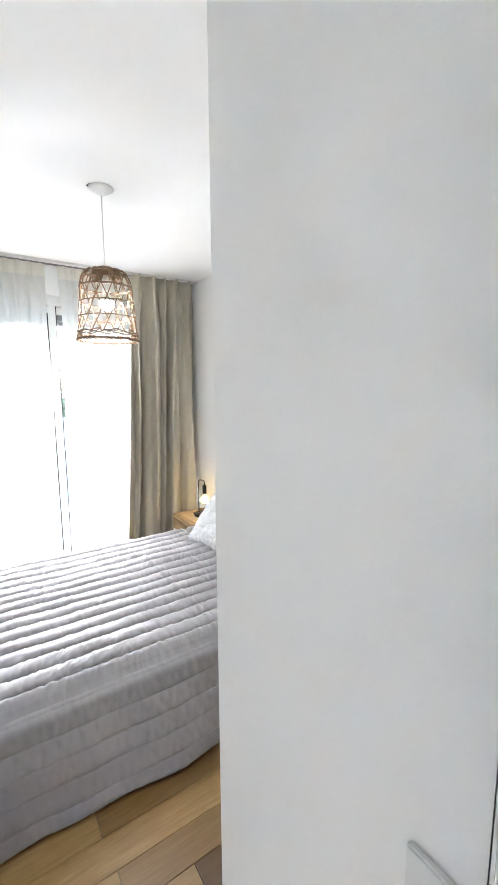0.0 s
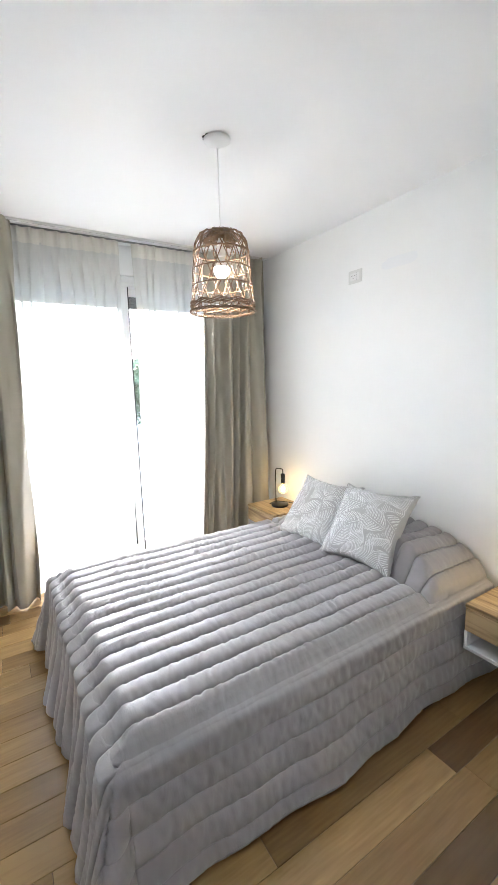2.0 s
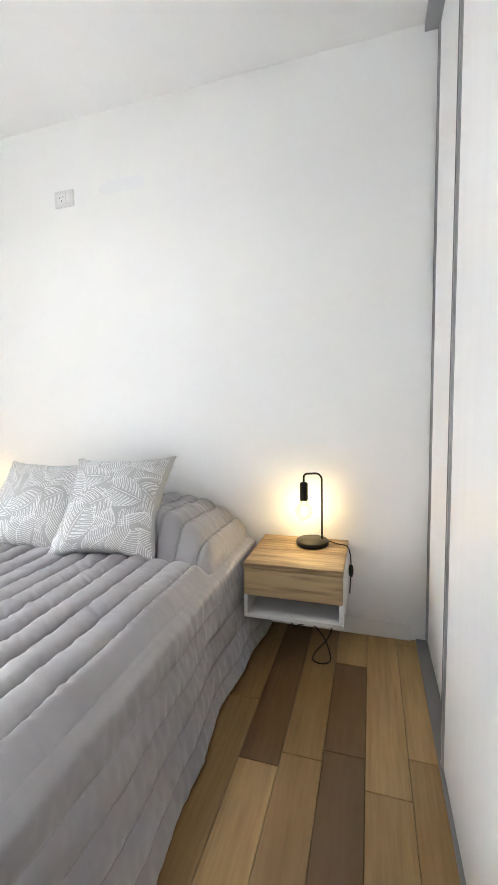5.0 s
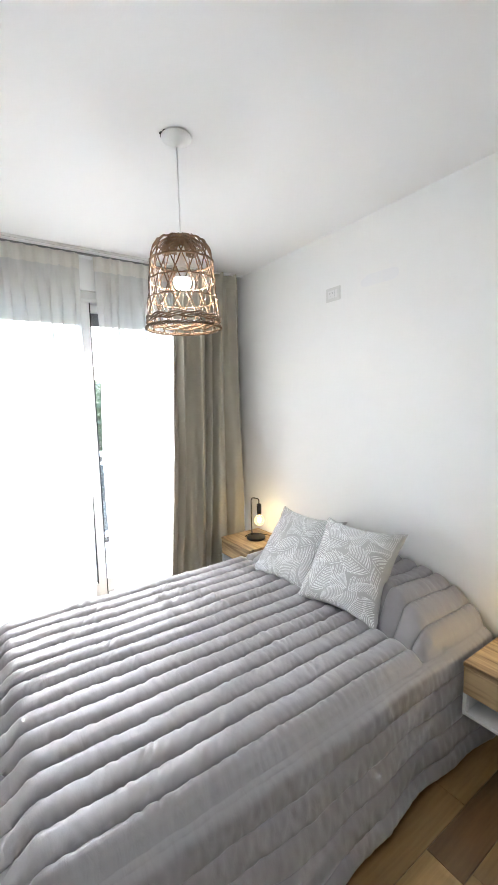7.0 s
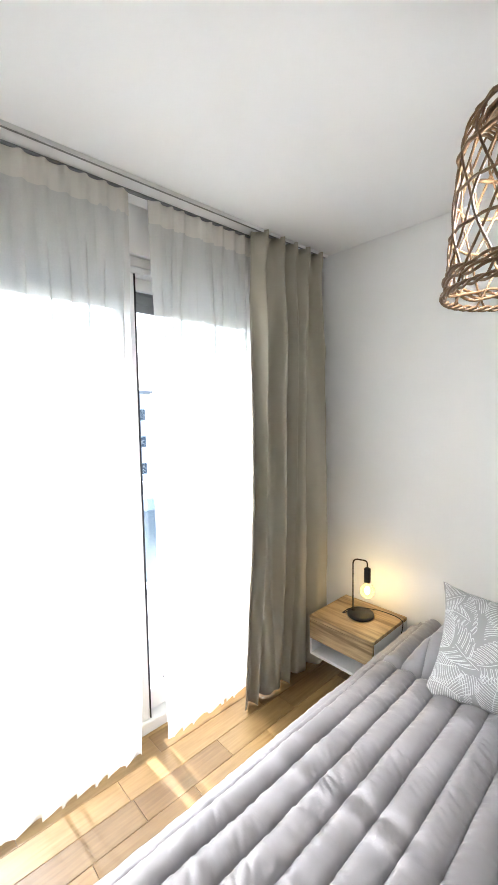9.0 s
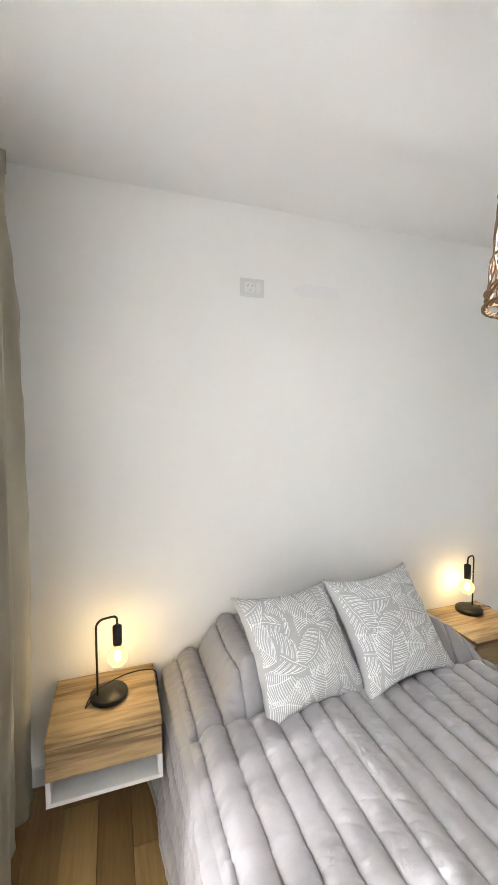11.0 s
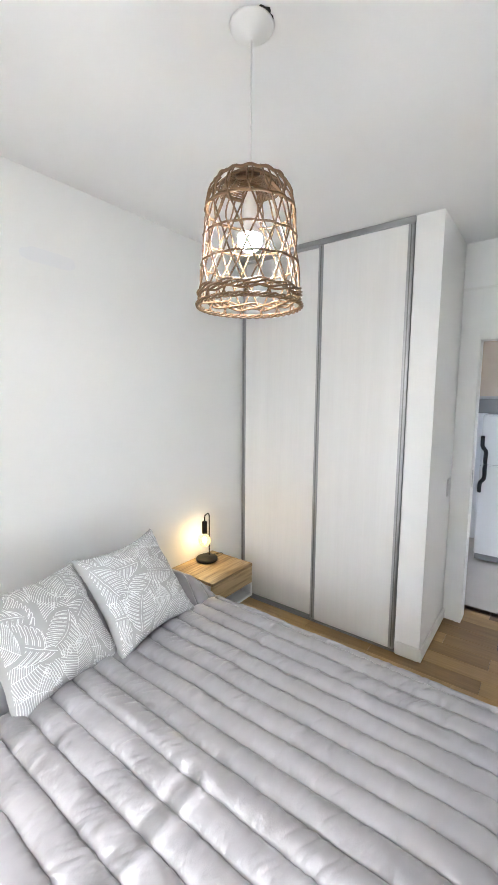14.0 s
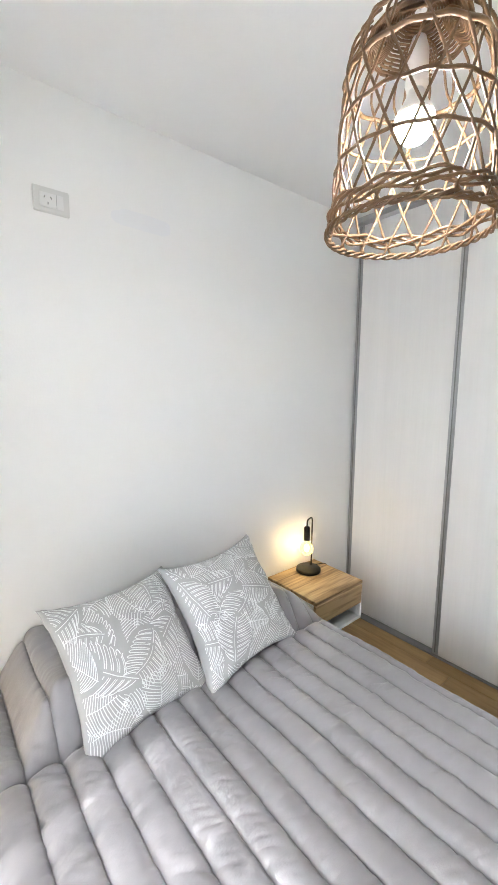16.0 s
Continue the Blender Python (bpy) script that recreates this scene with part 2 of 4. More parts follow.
FILAMENT = lit("warm_filament", (1.0, 0.70, 0.30), 6.5)
BULB = lit("white_bulb", (1.0, 0.96, 0.90), 19)
FRIDGE = mat("white_enamel", (0.76, 0.745, 0.72), 0.25, vary=0.02)
BEIGE = mat("beige_cabinet_board", (0.52, 0.43, 0.34), 0.5, vary=0.05, scale=10)
TILE = mat("beige_floor_tile", (0.52, 0.47, 0.40), 0.4, vary=0.05, scale=5)
GREY = mat("plain_dark_grey", (0.22, 0.22, 0.22), 0.5, vary=0.04)
CONCRETE = mat("pale_concrete", (0.52, 0.51, 0.49), 0.85, vary=0.08, scale=4, bump=0.1)
STUCCO = mat("pale_stucco", (0.50, 0.47, 0.46), 0.9, vary=0.08, scale=2, bump=0.1)
ROOF = mat("grey_roof", (0.16, 0.15, 0.15), 0.8, vary=0.1)
PANE_DARK = mat("far_pane", (0.05, 0.06, 0.07), 0.1, vary=0.05)
GRASS = mat("street_ground", (0.10, 0.10, 0.09), 0.9, vary=0.3, scale=0.3)
LEAF = mat("green_leaf", (0.11, 0.13, 0.05), 0.6, vary=0.4, scale=1.0)
BARK = mat("brown_bark", (0.10, 0.07, 0.05), 0.9, vary=0.2, bump=0.3)


# ---- building helpers ----
def mesh_of(name, bm, material, smooth=False):
    me = bpy.data.meshes.new(name)
    bmesh.ops.recalc_face_normals(bm, faces=bm.faces)
    bm.to_mesh(me)
    bm.free()
    me.materials.append(material)
    if smooth:
        for p in me.polygons:
            p.use_smooth = True
    return me


def part(name, bm, material, parent=None, label="", smooth=False):
    ob = new(name, mesh_of(name, bm, material, smooth))
    if parent is not None:
        ob.parent = parent
    if label:
        ob["label"] = label
    return ob


def piece(name, me, parent, m):
    ob = new(name, me)
    ob.parent = parent
    ob.matrix_basis = m
    return ob


def thing(name, label, category, at=(0, 0, 0), group=""):
    ob = new(name)
    ob.empty_display_size = 0.05
    ob.location = at
    return tagged(ob, label, category, group)


def box(x0, x1, y0, y1, z0, z1, bevel=0.0, bm=None):
    bm = bm or bmesh.new()
    r = bmesh.ops.create_cube(bm, size=1)
    for v in r["verts"]:
        v.co = ((x0 + x1) / 2 + v.co.x * (x1 - x0), (y0 + y1) / 2 + v.co.y * (y1 - y0), (z0 + z1) / 2 + v.co.z * (z1 - z0))
    if bevel:
        es = list({e for v in r["verts"] for e in v.link_edges})
        bmesh.ops.bevel(bm, geom=es, offset=bevel, segments=2, affect="EDGES")
    return bm


def lathe(profile, n=32, bm=None, at=(0, 0, 0)):
    """A turned shape from (radius, height) pairs about the upright axis."""
    bm = bm or bmesh.new()
    rings = []
    for r, z in profile:
        rings.append([bm.verts.new((at[0] + r * math.cos(6.28318 * k / n), at[1] + r * math.sin(6.28318 * k / n), at[2] + z)) for k in range(n)])
    for a, b in zip(rings, rings[1:]):
        for k in range(n):
            bm.faces.new((a[k], a[(k + 1) % n], b[(k + 1) % n], b[k]))
    for ring in (rings[0], rings[-1]):
        if (ring[0].co - ring[n // 2].co).length > 1e-5:
            bm.faces.new(ring)
    bmesh.ops.remove_doubles(bm, verts=bm.verts, dist=1e-6)
    return bm


def tube(points, radius, n=6, bm=None, closed=False):
    """A round rod along a line of points; radius may be one number or one per point."""
    bm = bm or bmesh.new()
    pts = [Vector(p) for p in points]
    rings = []
    last = None
    count = len(pts)
    for i, p in enumerate(pts):
        a = pts[(i - 1) % count] if (closed or i) else p
        b = pts[(i + 1) % count] if (closed or i < count - 1) else p
        d = (b - a).normalized()
        side = last - d * last.dot(d) if last is not None else d.orthogonal()
        side.normalize()
        last = side
        up = d.cross(side)
        r = radius[i] if isinstance(radius, (list, tuple)) else radius
        rings.append([bm.verts.new(p + (side * math.cos(6.28318 * k / n) + up * math.sin(6.28318 * k / n)) * r) for k in range(n)])
    for i in range(count if closed else count - 1):
        a, b = rings[i], rings[(i + 1) % count]
        for k in range(n):
            bm.faces.new((a[k], a[(k + 1) % n], b[(k + 1) % n], b[k]))
    if not closed:
        bm.faces.new(rings[0])
        bm.faces.new(rings[-1])
    return bm


def smooth_line(points, steps=8):
    """A soft curve through the points."""
    pts = [Vector(p) for p in points]
    out = []
    for i in range(len(pts) - 1):
        p0, p1, p2, p3 = pts[max(i - 1, 0)], pts[i], pts[i + 1], pts[min(i + 2, len(pts) - 1)]
        for k in range(steps):
            t = k / steps
            out.append(0.5 * ((2 * p1) + (p2 - p0) * t + (2 * p0 - 5 * p1 + 4 * p2 - p3) * t * t + (3 * p1 - p0 - 3 * p2 + p3) * t ** 3))
    out.append(pts[-1])
    return out


def sheet(nu, nv, fn, bm=None, wrap=False):
    """A grid of faces; fn(i, j) gives each corner."""
    bm = bm or bmesh.new()
    vs = [[bm.verts.new(fn(i, j)) for j in range(nv)] for i in range(nu)]
    for i in range(nu - 1):
        for j in range(nv - 1):
            bm.faces.new((vs[i][j], vs[i + 1][j], vs[i + 1][j + 1], vs[i][j + 1]))
    return bm


def step(a, b, x):
    t = min(max((x - a) / (b - a), 0.0), 1.0)
    return t * t * (3 - 2 * t)


def structure(ob, label, category=""):
    return tagged(ob, label, category, kind="structure")

# ---- the shell of the bedroom ----
H = 2.60
WIN_Y, LEFT_X, WARD_Y, HALL_Y, PIER_X = 0.07, -2.75, -2.985, -3.60, -1.41
OPEN_L, OPEN_R, OPEN_TOP = -2.32, -0.32, 2.38

structure(part("wall_east", box(0.0, 0.14, -3.6, 0.30, 0, 2.75), WALL), "smooth white painted wall behind the bed", "wall")
bm = box(LEFT_X - 0.14, OPEN_L, WIN_Y, WIN_Y + 0.22, 0, 2.75)
box(OPEN_R, 0.0, WIN_Y, WIN_Y + 0.22, 0, 2.75, bm=bm)
box(OPEN_L, OPEN_R, WIN_Y, WIN_Y + 0.22, OPEN_TOP, 2.75, bm=bm)
structure(part("wall_north", bm, WALL), "white painted wall with the wide balcony door", "wall")
structure(part("wall_west", box(LEFT_X - 0.14, LEFT_X, -3.72, WIN_Y, 0, 2.75), WALL), "plain white painted side wall", "wall")
structure(part("wall_wardrobe", box(PIER_X, -1.262, -3.6, -2.968, 0, 2.7), WALL), "white painted pier beside the wardrobe", "wall")
DOOR_R, DOOR_L, DOOR_H = -1.532, -2.265, 1.985
bm = box(LEFT_X, DOOR_L - 0.04, HALL_Y - 0.12, HALL_Y, 0, 2.75)
box(DOOR_R + 0.04, 0.14, HALL_Y - 0.12, HALL_Y, 0, 2.75, bm=bm)
box(DOOR_L - 0.04, DOOR_R + 0.04, HALL_Y - 0.12, HALL_Y, DOOR_H + 0.04, 2.75, bm=bm)
structure(part("wall_south", bm, WALL), "white painted wall with the open doorway", "wall")


def ceiling_point(i, j):
    x, y = LEFT_X - 0.02 + i * (0.04 - LEFT_X) / 24, -3.62 + j * (3.72 / 32)
    d = math.hypot((x + 1.215) / 1.15, (y + 1.5) / 1.35)
    return x, y, H + 0.004 * (1 - step(0.05, 1.0, d))


bm = sheet(25, 33, ceiling_point)
box(LEFT_X - 0.1, 0.1, -3.7, 0.28, 2.70, 2.8, bm=bm)
structure(part("ceiling", bm, CEIL, smooth=True), "smooth white painted ceiling", "ceiling")


def baseboard(x0, x1, y0, y1):
    ob = part("baseboard", box(x0, x1, y0, y1, 0.0, 0.085, 0.004), TRIM)
    return structure(ob, "white lacquered baseboard along the wall", "baseboard")


baseboard(-0.014, -0.0005, WARD_Y + 0.04, WIN_Y)
baseboard(PIER_X - 0.014, PIER_X - 0.0005, HALL_Y + 0.016, -2.955)
baseboard(PIER_X, -1.268, -2.967, -2.954)
baseboard(LEFT_X + 0.0005, LEFT_X + 0.014, HALL_Y, WIN_Y)
baseboard(OPEN_R, -0.016, WIN_Y - 0.014, WIN_Y - 0.0005)
baseboard(LEFT_X + 0.016, OPEN_L, WIN_Y - 0.014, WIN_Y - 0.0005)


# ---- doorway to the kitchen ----
door_frame = structure(thing("door_1", "white lacquered door frame with a panel above the opening", "doorway", (-1.9, HALL_Y, 0)), "", "")
for nm, b in (("jamb", (DOOR_R, PIER_X - 0.0003, 0.0005, 0.006, 0.0, 2.30)),
              ("jamb", (DOOR_L - 0.125, DOOR_L, 0.0005, 0.006, 0.0, 2.30)),
              ("transom_panel", (DOOR_L, DOOR_R, 0.0005, 0.0055, DOOR_H, 2.30)),
              ("casing", (DOOR_R - 0.001, DOOR_R + 0.045, 0.006, 0.012, 0.0, DOOR_H + 0.045)),
              ("casing", (DOOR_L - 0.045, DOOR_L + 0.012, 0.006, 0.012, 0.0, DOOR_H + 0.045)),
              ("casing", (DOOR_L + 0.012, DOOR_R - 0.001, 0.006, 0.0115, DOOR_H - 0.012, DOOR_H + 0.045)),
              ("lining", (DOOR_R - 0.0005, DOOR_R + 0.039, -0.13, 0.0, 0.0, DOOR_H + 0.03)),
              ("lining", (DOOR_L - 0.039, DOOR_L + 0.008, -0.13, 0.0, 0.0, DOOR_H + 0.03)),
              ("lining", (DOOR_L + 0.008, DOOR_R - 0.0005, -0.13, 0.0, DOOR_H - 0.008, DOOR_H + 0.03))):
    x0, x1, y0, y1, z0, z1 = b
    part(nm, box(x0 + 1.9, x1 + 1.9, y0, y1, z0, z1, 0.003), TRIM, door_frame)
part("cap_moulding", box(DOOR_L - 0.125 + 1.9, PIER_X - 0.003 + 1.9, 0.0005, 0.010, 2.30, 2.314, 0.003), TRIM, door_frame)
bm = box(DOOR_R - 0.003 + 1.9, DOOR_R - 0.0006 + 1.9, -0.07, -0.045, 0.98, 1.10)
part("strike_plate", bm, ALU, door_frame, "brushed metal strike plate")

# ---- kitchen beyond ----
KY = -4.87
bm = box(-3.2, 0.3, -5.75, -5.63, 0, 2.75)
box(-3.32, -3.2, -5.75, -3.72, 0, 2.75, bm=bm)
box(0.2, 0.32, -5.63, -4.45, 0, 2.75, bm=bm)
# unseen opening added in this side wall to let skylight into the kitchen
box(0.2, 0.32, -4.45, -3.72, 0, 1.7, bm=bm)
box(0.2, 0.32, -4.45, -3.72, 2.1, 2.75, bm=bm)
structure(part("wall_kitchen", bm, WALL), "white painted kitchen walls past the doorway", "wall")
structure(part("ceiling_kitchen", box(-3.3, 0.3, -5.7, -3.7, 2.62, 2.74), CEIL), "white painted kitchen ceiling", "ceiling")
structure(part("floor_kitchen", box(-3.2, 0.2, -5.7, -3.832, -0.08, 0.0), TILE), "beige tiled kitchen floor", "floor")

fridge = thing("fridge", "white two-door fridge with black curved handles", "fridge", (-1.72, KY - 0.3, 0))
part("body", box(-0.3, 0.3, -0.3, 0.24, 0.03, 1.44, 0.008), FRIDGE, fridge)
lower = part("door", box(-0.298, 0.298, 0.245, 0.30, 0.09, 0.965, 0.012), FRIDGE, fridge)
upper = part("door", box(-0.298, 0.298, 0.245, 0.30, 0.975, 1.435, 0.012), FRIDGE, fridge)
part("grille", box(-0.29, 0.29, 0.23, 0.275, 0.03, 0.085, 0.004), GREY, fridge, "dark grey plinth grille")
for hz, sgn, par in ((0.963, -1, lower), (0.977, 1, upper)):
    line = smooth_line([(0.25, 0.305, hz), (0.25, 0.335, hz + sgn * 0.03), (0.25, 0.34, hz + sgn * 0.12), (0.28, 0.335, hz + sgn * 0.17), (0.285, 0.305, hz + sgn * 0.26)], 5)
    part("handle", tube(line, 0.018, 8), BLACK, par, "black curved handle", True)
part("badge", box(-0.02, 0.02, 0.301, 0.304, 1.335, 1.35, 0.001), BLACK, upper, "small dark badge")
cab = thing("wall_cabinet", "beige board kitchen cabinet above the fridge", "cabinet", (-1.72, KY - 0.3, 1.60))
part("body", box(-0.42, 0.42, -0.3, 0.26, 0.0, 0.95, 0.003), BEIGE, cab)
part("door", box(-0.418, -0.002, 0.262, 0.28, 0.012, 0.945, 0.003), BEIGE, cab)
part("door", box(0.002, 0.418, 0.262, 0.28, 0.012, 0.945, 0.003), BEIGE, cab)
part("edge_profile", box(-0.42, 0.42, 0.262, 0.286, -0.012, 0.010, 0.002), ALU, cab, "aluminium edge strip")
# shade of the gap over the fridge, put in as a dark grey block
fridge_gap = part("fridge_gap_shade", box(-2.14, -1.3, KY - 0.55, KY - 0.03, 1.45, 1.586, 0.003), GREY)
tagged(fridge_gap, "dark grey panel standing for the shaded gap above the fridge", "panel")

# ---- sliding wardrobe ----
ward = thing("wardrobe", "built-in wardrobe with pale sliding doors and aluminium profiles", "wardrobe", (-0.63, WARD_Y, 0))
ox, oy = 0.63, -WARD_Y
part("carcass", box(-1.262 + ox, -0.002 + ox, -3.598 + oy, -3.57 + oy, 0.0, 2.598), MELAMINE, ward)
part("top_track", box(-1.262 + ox, -0.002 + ox, -0.055, 0.030, 2.566, 2.598, 0.002), ALU, ward, "aluminium top track")
part("bottom_track", box(-1.262 + ox, -0.002 + ox, -0.055, 0.022, 0.0, 0.010, 0.002), GREY, ward, "dark floor track")
for x0, x1, yy in ((-0.70, -0.004, -0.034), (-1.2545, -0.66, 0.004)):
    d = part("door", box(x0 + 0.03 + ox, x1 - 0.03 + ox, yy - 0.008, yy + 0.008, 0.014, 2.57, 0.001), DOOR_PANEL, ward)
    for sx in (x0, x1 - 0.034):
        st = part("stile", box(sx + ox, sx + 0.034 + ox, yy - 0.014, yy + 0.014, 0.014, 2.572, 0.004), ALU, d, "aluminium grip profile")
        # raised grey strip, the shade of the profile's groove put into its colour
        part("groove_shade", box(sx + 0.013 + ox, sx + 0.019 + ox, yy + 0.0145, yy + 0.016, 0.03, 2.56), GREY, d)
# near-black strip gives the door gap its shade
part("gap_shade", box(-1.2615 + ox, -1.2558 + ox, -0.055, -0.012, 0.02, 2.545), DARK, ward, "dark strip standing in for the shaded gap beside the door")

# ---- balcony door ----
win = structure(thing("window_1", "white aluminium sliding balcony door with clear panes", "window", (-1.32, WIN_Y + 0.02, 0)), "", "")


def win_part(nm, x0, x1, y0, y1, z0, z1, m, parent, label="", bevel=0.004):
    return part(nm, box(x0 + 1.32, x1 + 1.32, y0, y1, z0, z1, bevel), m, parent, label)


win_part("frame", OPEN_L, OPEN_L + 0.05, 0.0, 0.12, 0.0, OPEN_TOP, ALU_WHITE, win)
win_part("frame", OPEN_R - 0.05, OPEN_R, 0.0, 0.12, 0.0, OPEN_TOP, ALU_WHITE, win)
win_part("frame", OPEN_L + 0.05, OPEN_R - 0.05, 0.0, 0.12, 2.30, OPEN_TOP - 0.002, ALU_WHITE, win)
win_part("frame", OPEN_L + 0.05, OPEN_R - 0.05, -0.004, 0.03, 2.325, 2.345, ALU_WHITE, win)
win_part("threshold", OPEN_L + 0.05, OPEN_R - 0.05, -0.01, 0.13, 0.0, 0.06, ALU_WHITE, win)
for x0, x1, yy in ((OPEN_L + 0.05, -1.205, 0.025), (-1.275, OPEN_R - 0.05, 0.075)):
    leaf = win_part("sash", x0, x0 + 0.06, yy - 0.018, yy + 0.018, 0.06, 2.30, ALU_WHITE, win)
    win_part("stile", x1 - 0.06, x1, yy - 0.018, yy + 0.018, 0.06, 2.30, ALU_WHITE, leaf)
    win_part("rail", x0 + 0.06, x1 - 0.06, yy - 0.016, yy + 0.016, 0.062, 0.17, ALU_WHITE, leaf)
    win_part("rail", x0 + 0.06, x1 - 0.06, yy - 0.016, yy + 0.016, 2.24, 2.298, ALU_WHITE, leaf)
    win_part("gasket", x1 - 0.066, x1 - 0.060, yy - 0.02, yy + 0.01, 0.17, 2.24, DARK, leaf, "black rubber gasket", 0.0)
    g = win_part("pane", x0 + 0.058, x1 - 0.058, yy - 0.003, yy + 0.003, 0.165, 2.245, GLASS, leaf, "clear glass pane", 0.0)
    g.visible_shadow = False
win_part("gasket", -1.2045, -1.199, 0.004, 0.04, 0.065, 2.298, DARK, win, "black rubber seal", 0.0)
shutter = thing("roller_shutter", "grey roller shutter drawn up above the balcony door", "shutter", (-1.32, WIN_Y + 0.17, 2.155))
for k in range(5):
    part("slat", box(-1.0, 1.0, -0.012, 0.012, k * 0.045 + 0.001, k * 0.045 + 0.043, 0.004), SHUTTER, shutter)

# ---- outside ----
structure(part("balcony_floor", box(-4.5, 1.6, WIN_Y + 0.22, 1.5, -0.16, 0.005), CONCRETE), "pale concrete balcony floor", "balcony")
rail = thing("balcony_railing", "white balcony railing with bluish glass panels", "railing", (-1.4, 1.42, 0.005))
part("top_rail", box(-3.0, 3.0, -0.03, 0.03, 0.99, 1.05, 0.01), ALU_WHITE, rail)
part("mid_rail", box(-3.0, 3.0, -0.02, 0.02, 0.90, 0.93, 0.005), ALU_WHITE, rail)
part("bottom_rail", box(-3.0, 3.0, -0.02, 0.02, 0.10, 0.15, 0.005), ALU_WHITE, rail)
for k in range(6):
    px = -3.0 + k * 1.2
    part("post", box(px - 0.02, px + 0.02, -0.02, 0.02, 0.0, 0.99, 0.004), ALU_WHITE, rail)
    if k < 5:
        part("glass_panel", box(px + 0.03, px + 1.17, -0.004, 0.004, 0.16, 0.895), RAIL_GLASS, rail, "bluish glass panel").visible_shadow = False
structure(part("ground", box(-400, 400, 2.2, 900, -9.2, -9.0), GRASS), "grey street and yards far below", "ground")


def house(x, y, w, d, z1, rows, cols, label):
    ob = thing("house", label, "building", (x, y, -9.0))
    h = z1 + 9.0
    part("wall", box(-w / 2, w / 2, 0, d, 0, h), STUCCO, ob)
    part("roof", box(-w / 2 - 0.3, w / 2 + 0.3, -0.3, d + 0.3, h, h + 0.35, 0.05), ROOF, ob)
    for r in range(rows):
        for c in range(cols):
            cx, cz = -w / 2 + (c + 0.5) * w / cols, h - 2.3 - r * 2.9
            wdw = part("window", box(cx - 0.65, cx + 0.65, -0.06, 0.02, cz - 0.7, cz + 0.7, 0.02), ALU_WHITE, ob)
            part("pane", box(cx - 0.55, cx + 0.55, -0.075, -0.062, cz - 0.6, cz + 0.6), PANE_DARK, wdw)


house(3.5, 30, 9, 8, 0.4, 2, 4, "low pale stucco house with a grey roof")
house(-7.5, 36, 17, 9, 4.6, 4, 6, "pale stucco apartment house of several storeys")
house(-26.0, 34, 12, 9, 3.6, 3, 4, "pale stucco house beyond the street")
house(15.0, 38, 10, 9, 3.8, 3, 4, "pale stucco house behind the trees")


def tree(x, y, top, r, seed):
    rng = random.Random(seed)
    ob = thing("tree", "leafy green street tree with a dense crown", "tree", (x, y, -9.0))
    h = top + 9.0
    limbs = tube([(0, 0, 0), (0.1, 0, h * 0.3), (0.0, 0.1, h * 0.55), (0.1, 0, h * 0.9)], [0.28, 0.22, 0.16, 0.05], 8)
    for k in range(9):
        a, z = k * 2.4, h * (0.42 + 0.05 * k)
        tip = Vector((math.cos(a) * r * 0.7, math.sin(a) * r * 0.7, z + r * 0.45))
        tube([(0.05, 0.05, z), tip * 0.5 + Vector((0, 0, z * 0.5 - 0.1)), tip], [0.09, 0.06, 0.02], 6, limbs)
    part("trunk", limbs, BARK, ob, "rough brown trunk and limbs", True)
    verts, faces = [], []
    for k in range(2600):
        v = Vector((rng.gauss(0, 1), rng.gauss(0, 1), rng.gauss(0, 1))).normalized()
        lump = 0.75 + 0.35 * noise.noise(v * 2.2 + Vector((seed, 0, 0)))
        c = Vector((v.x * r, v.y * r, v.z * r * 1.1)) * lump * rng.uniform(0.55, 1.0) + Vector((0, 0, h - r * 1.0))
        a = Vector((rng.uniform(-1, 1), rng.uniform(-1, 1), rng.uniform(-1, 1))).normalized() * rng.uniform(0.13, 0.26)
        b = a.orthogonal().normalized() * a.length * 0.6
        i = len(verts)
        verts += [c - a, c + b, c + a, c - b]
        faces.append((i, i + 1, i + 2, i + 3))
    me = bpy.data.meshes.new("crown")
    me.from_pydata([tuple(v) for v in verts], [], faces)
    me.materials.append(LEAF)
    crown = new("crown", me)
    crown.parent = ob


tree(3.9, 21, 3.2, 2.3, 3)
tree(0.2, 23, 5.6, 3.0, 5)
tree(-12.5, 26, 5.4, 3.4, 8)
tree(7.2, 22, 4.9, 2.7, 11)

# ---- curtains ----
track = thing("curtain_track", "slim dark double curtain track under the ceiling", "curtain track", (-1.36, -0.09, 2.585))
for yy in (-0.045, 0.055):
    part("rail", box(-1.38, 1.355, yy - 0.010, yy + 0.010, 0.004, 0.0145, 0.002), GREY, track)
part("cover", box(-1.38, 1.355, -0.062, -0.057, -0.002, 0.0145, 0.001), PLATE, track)



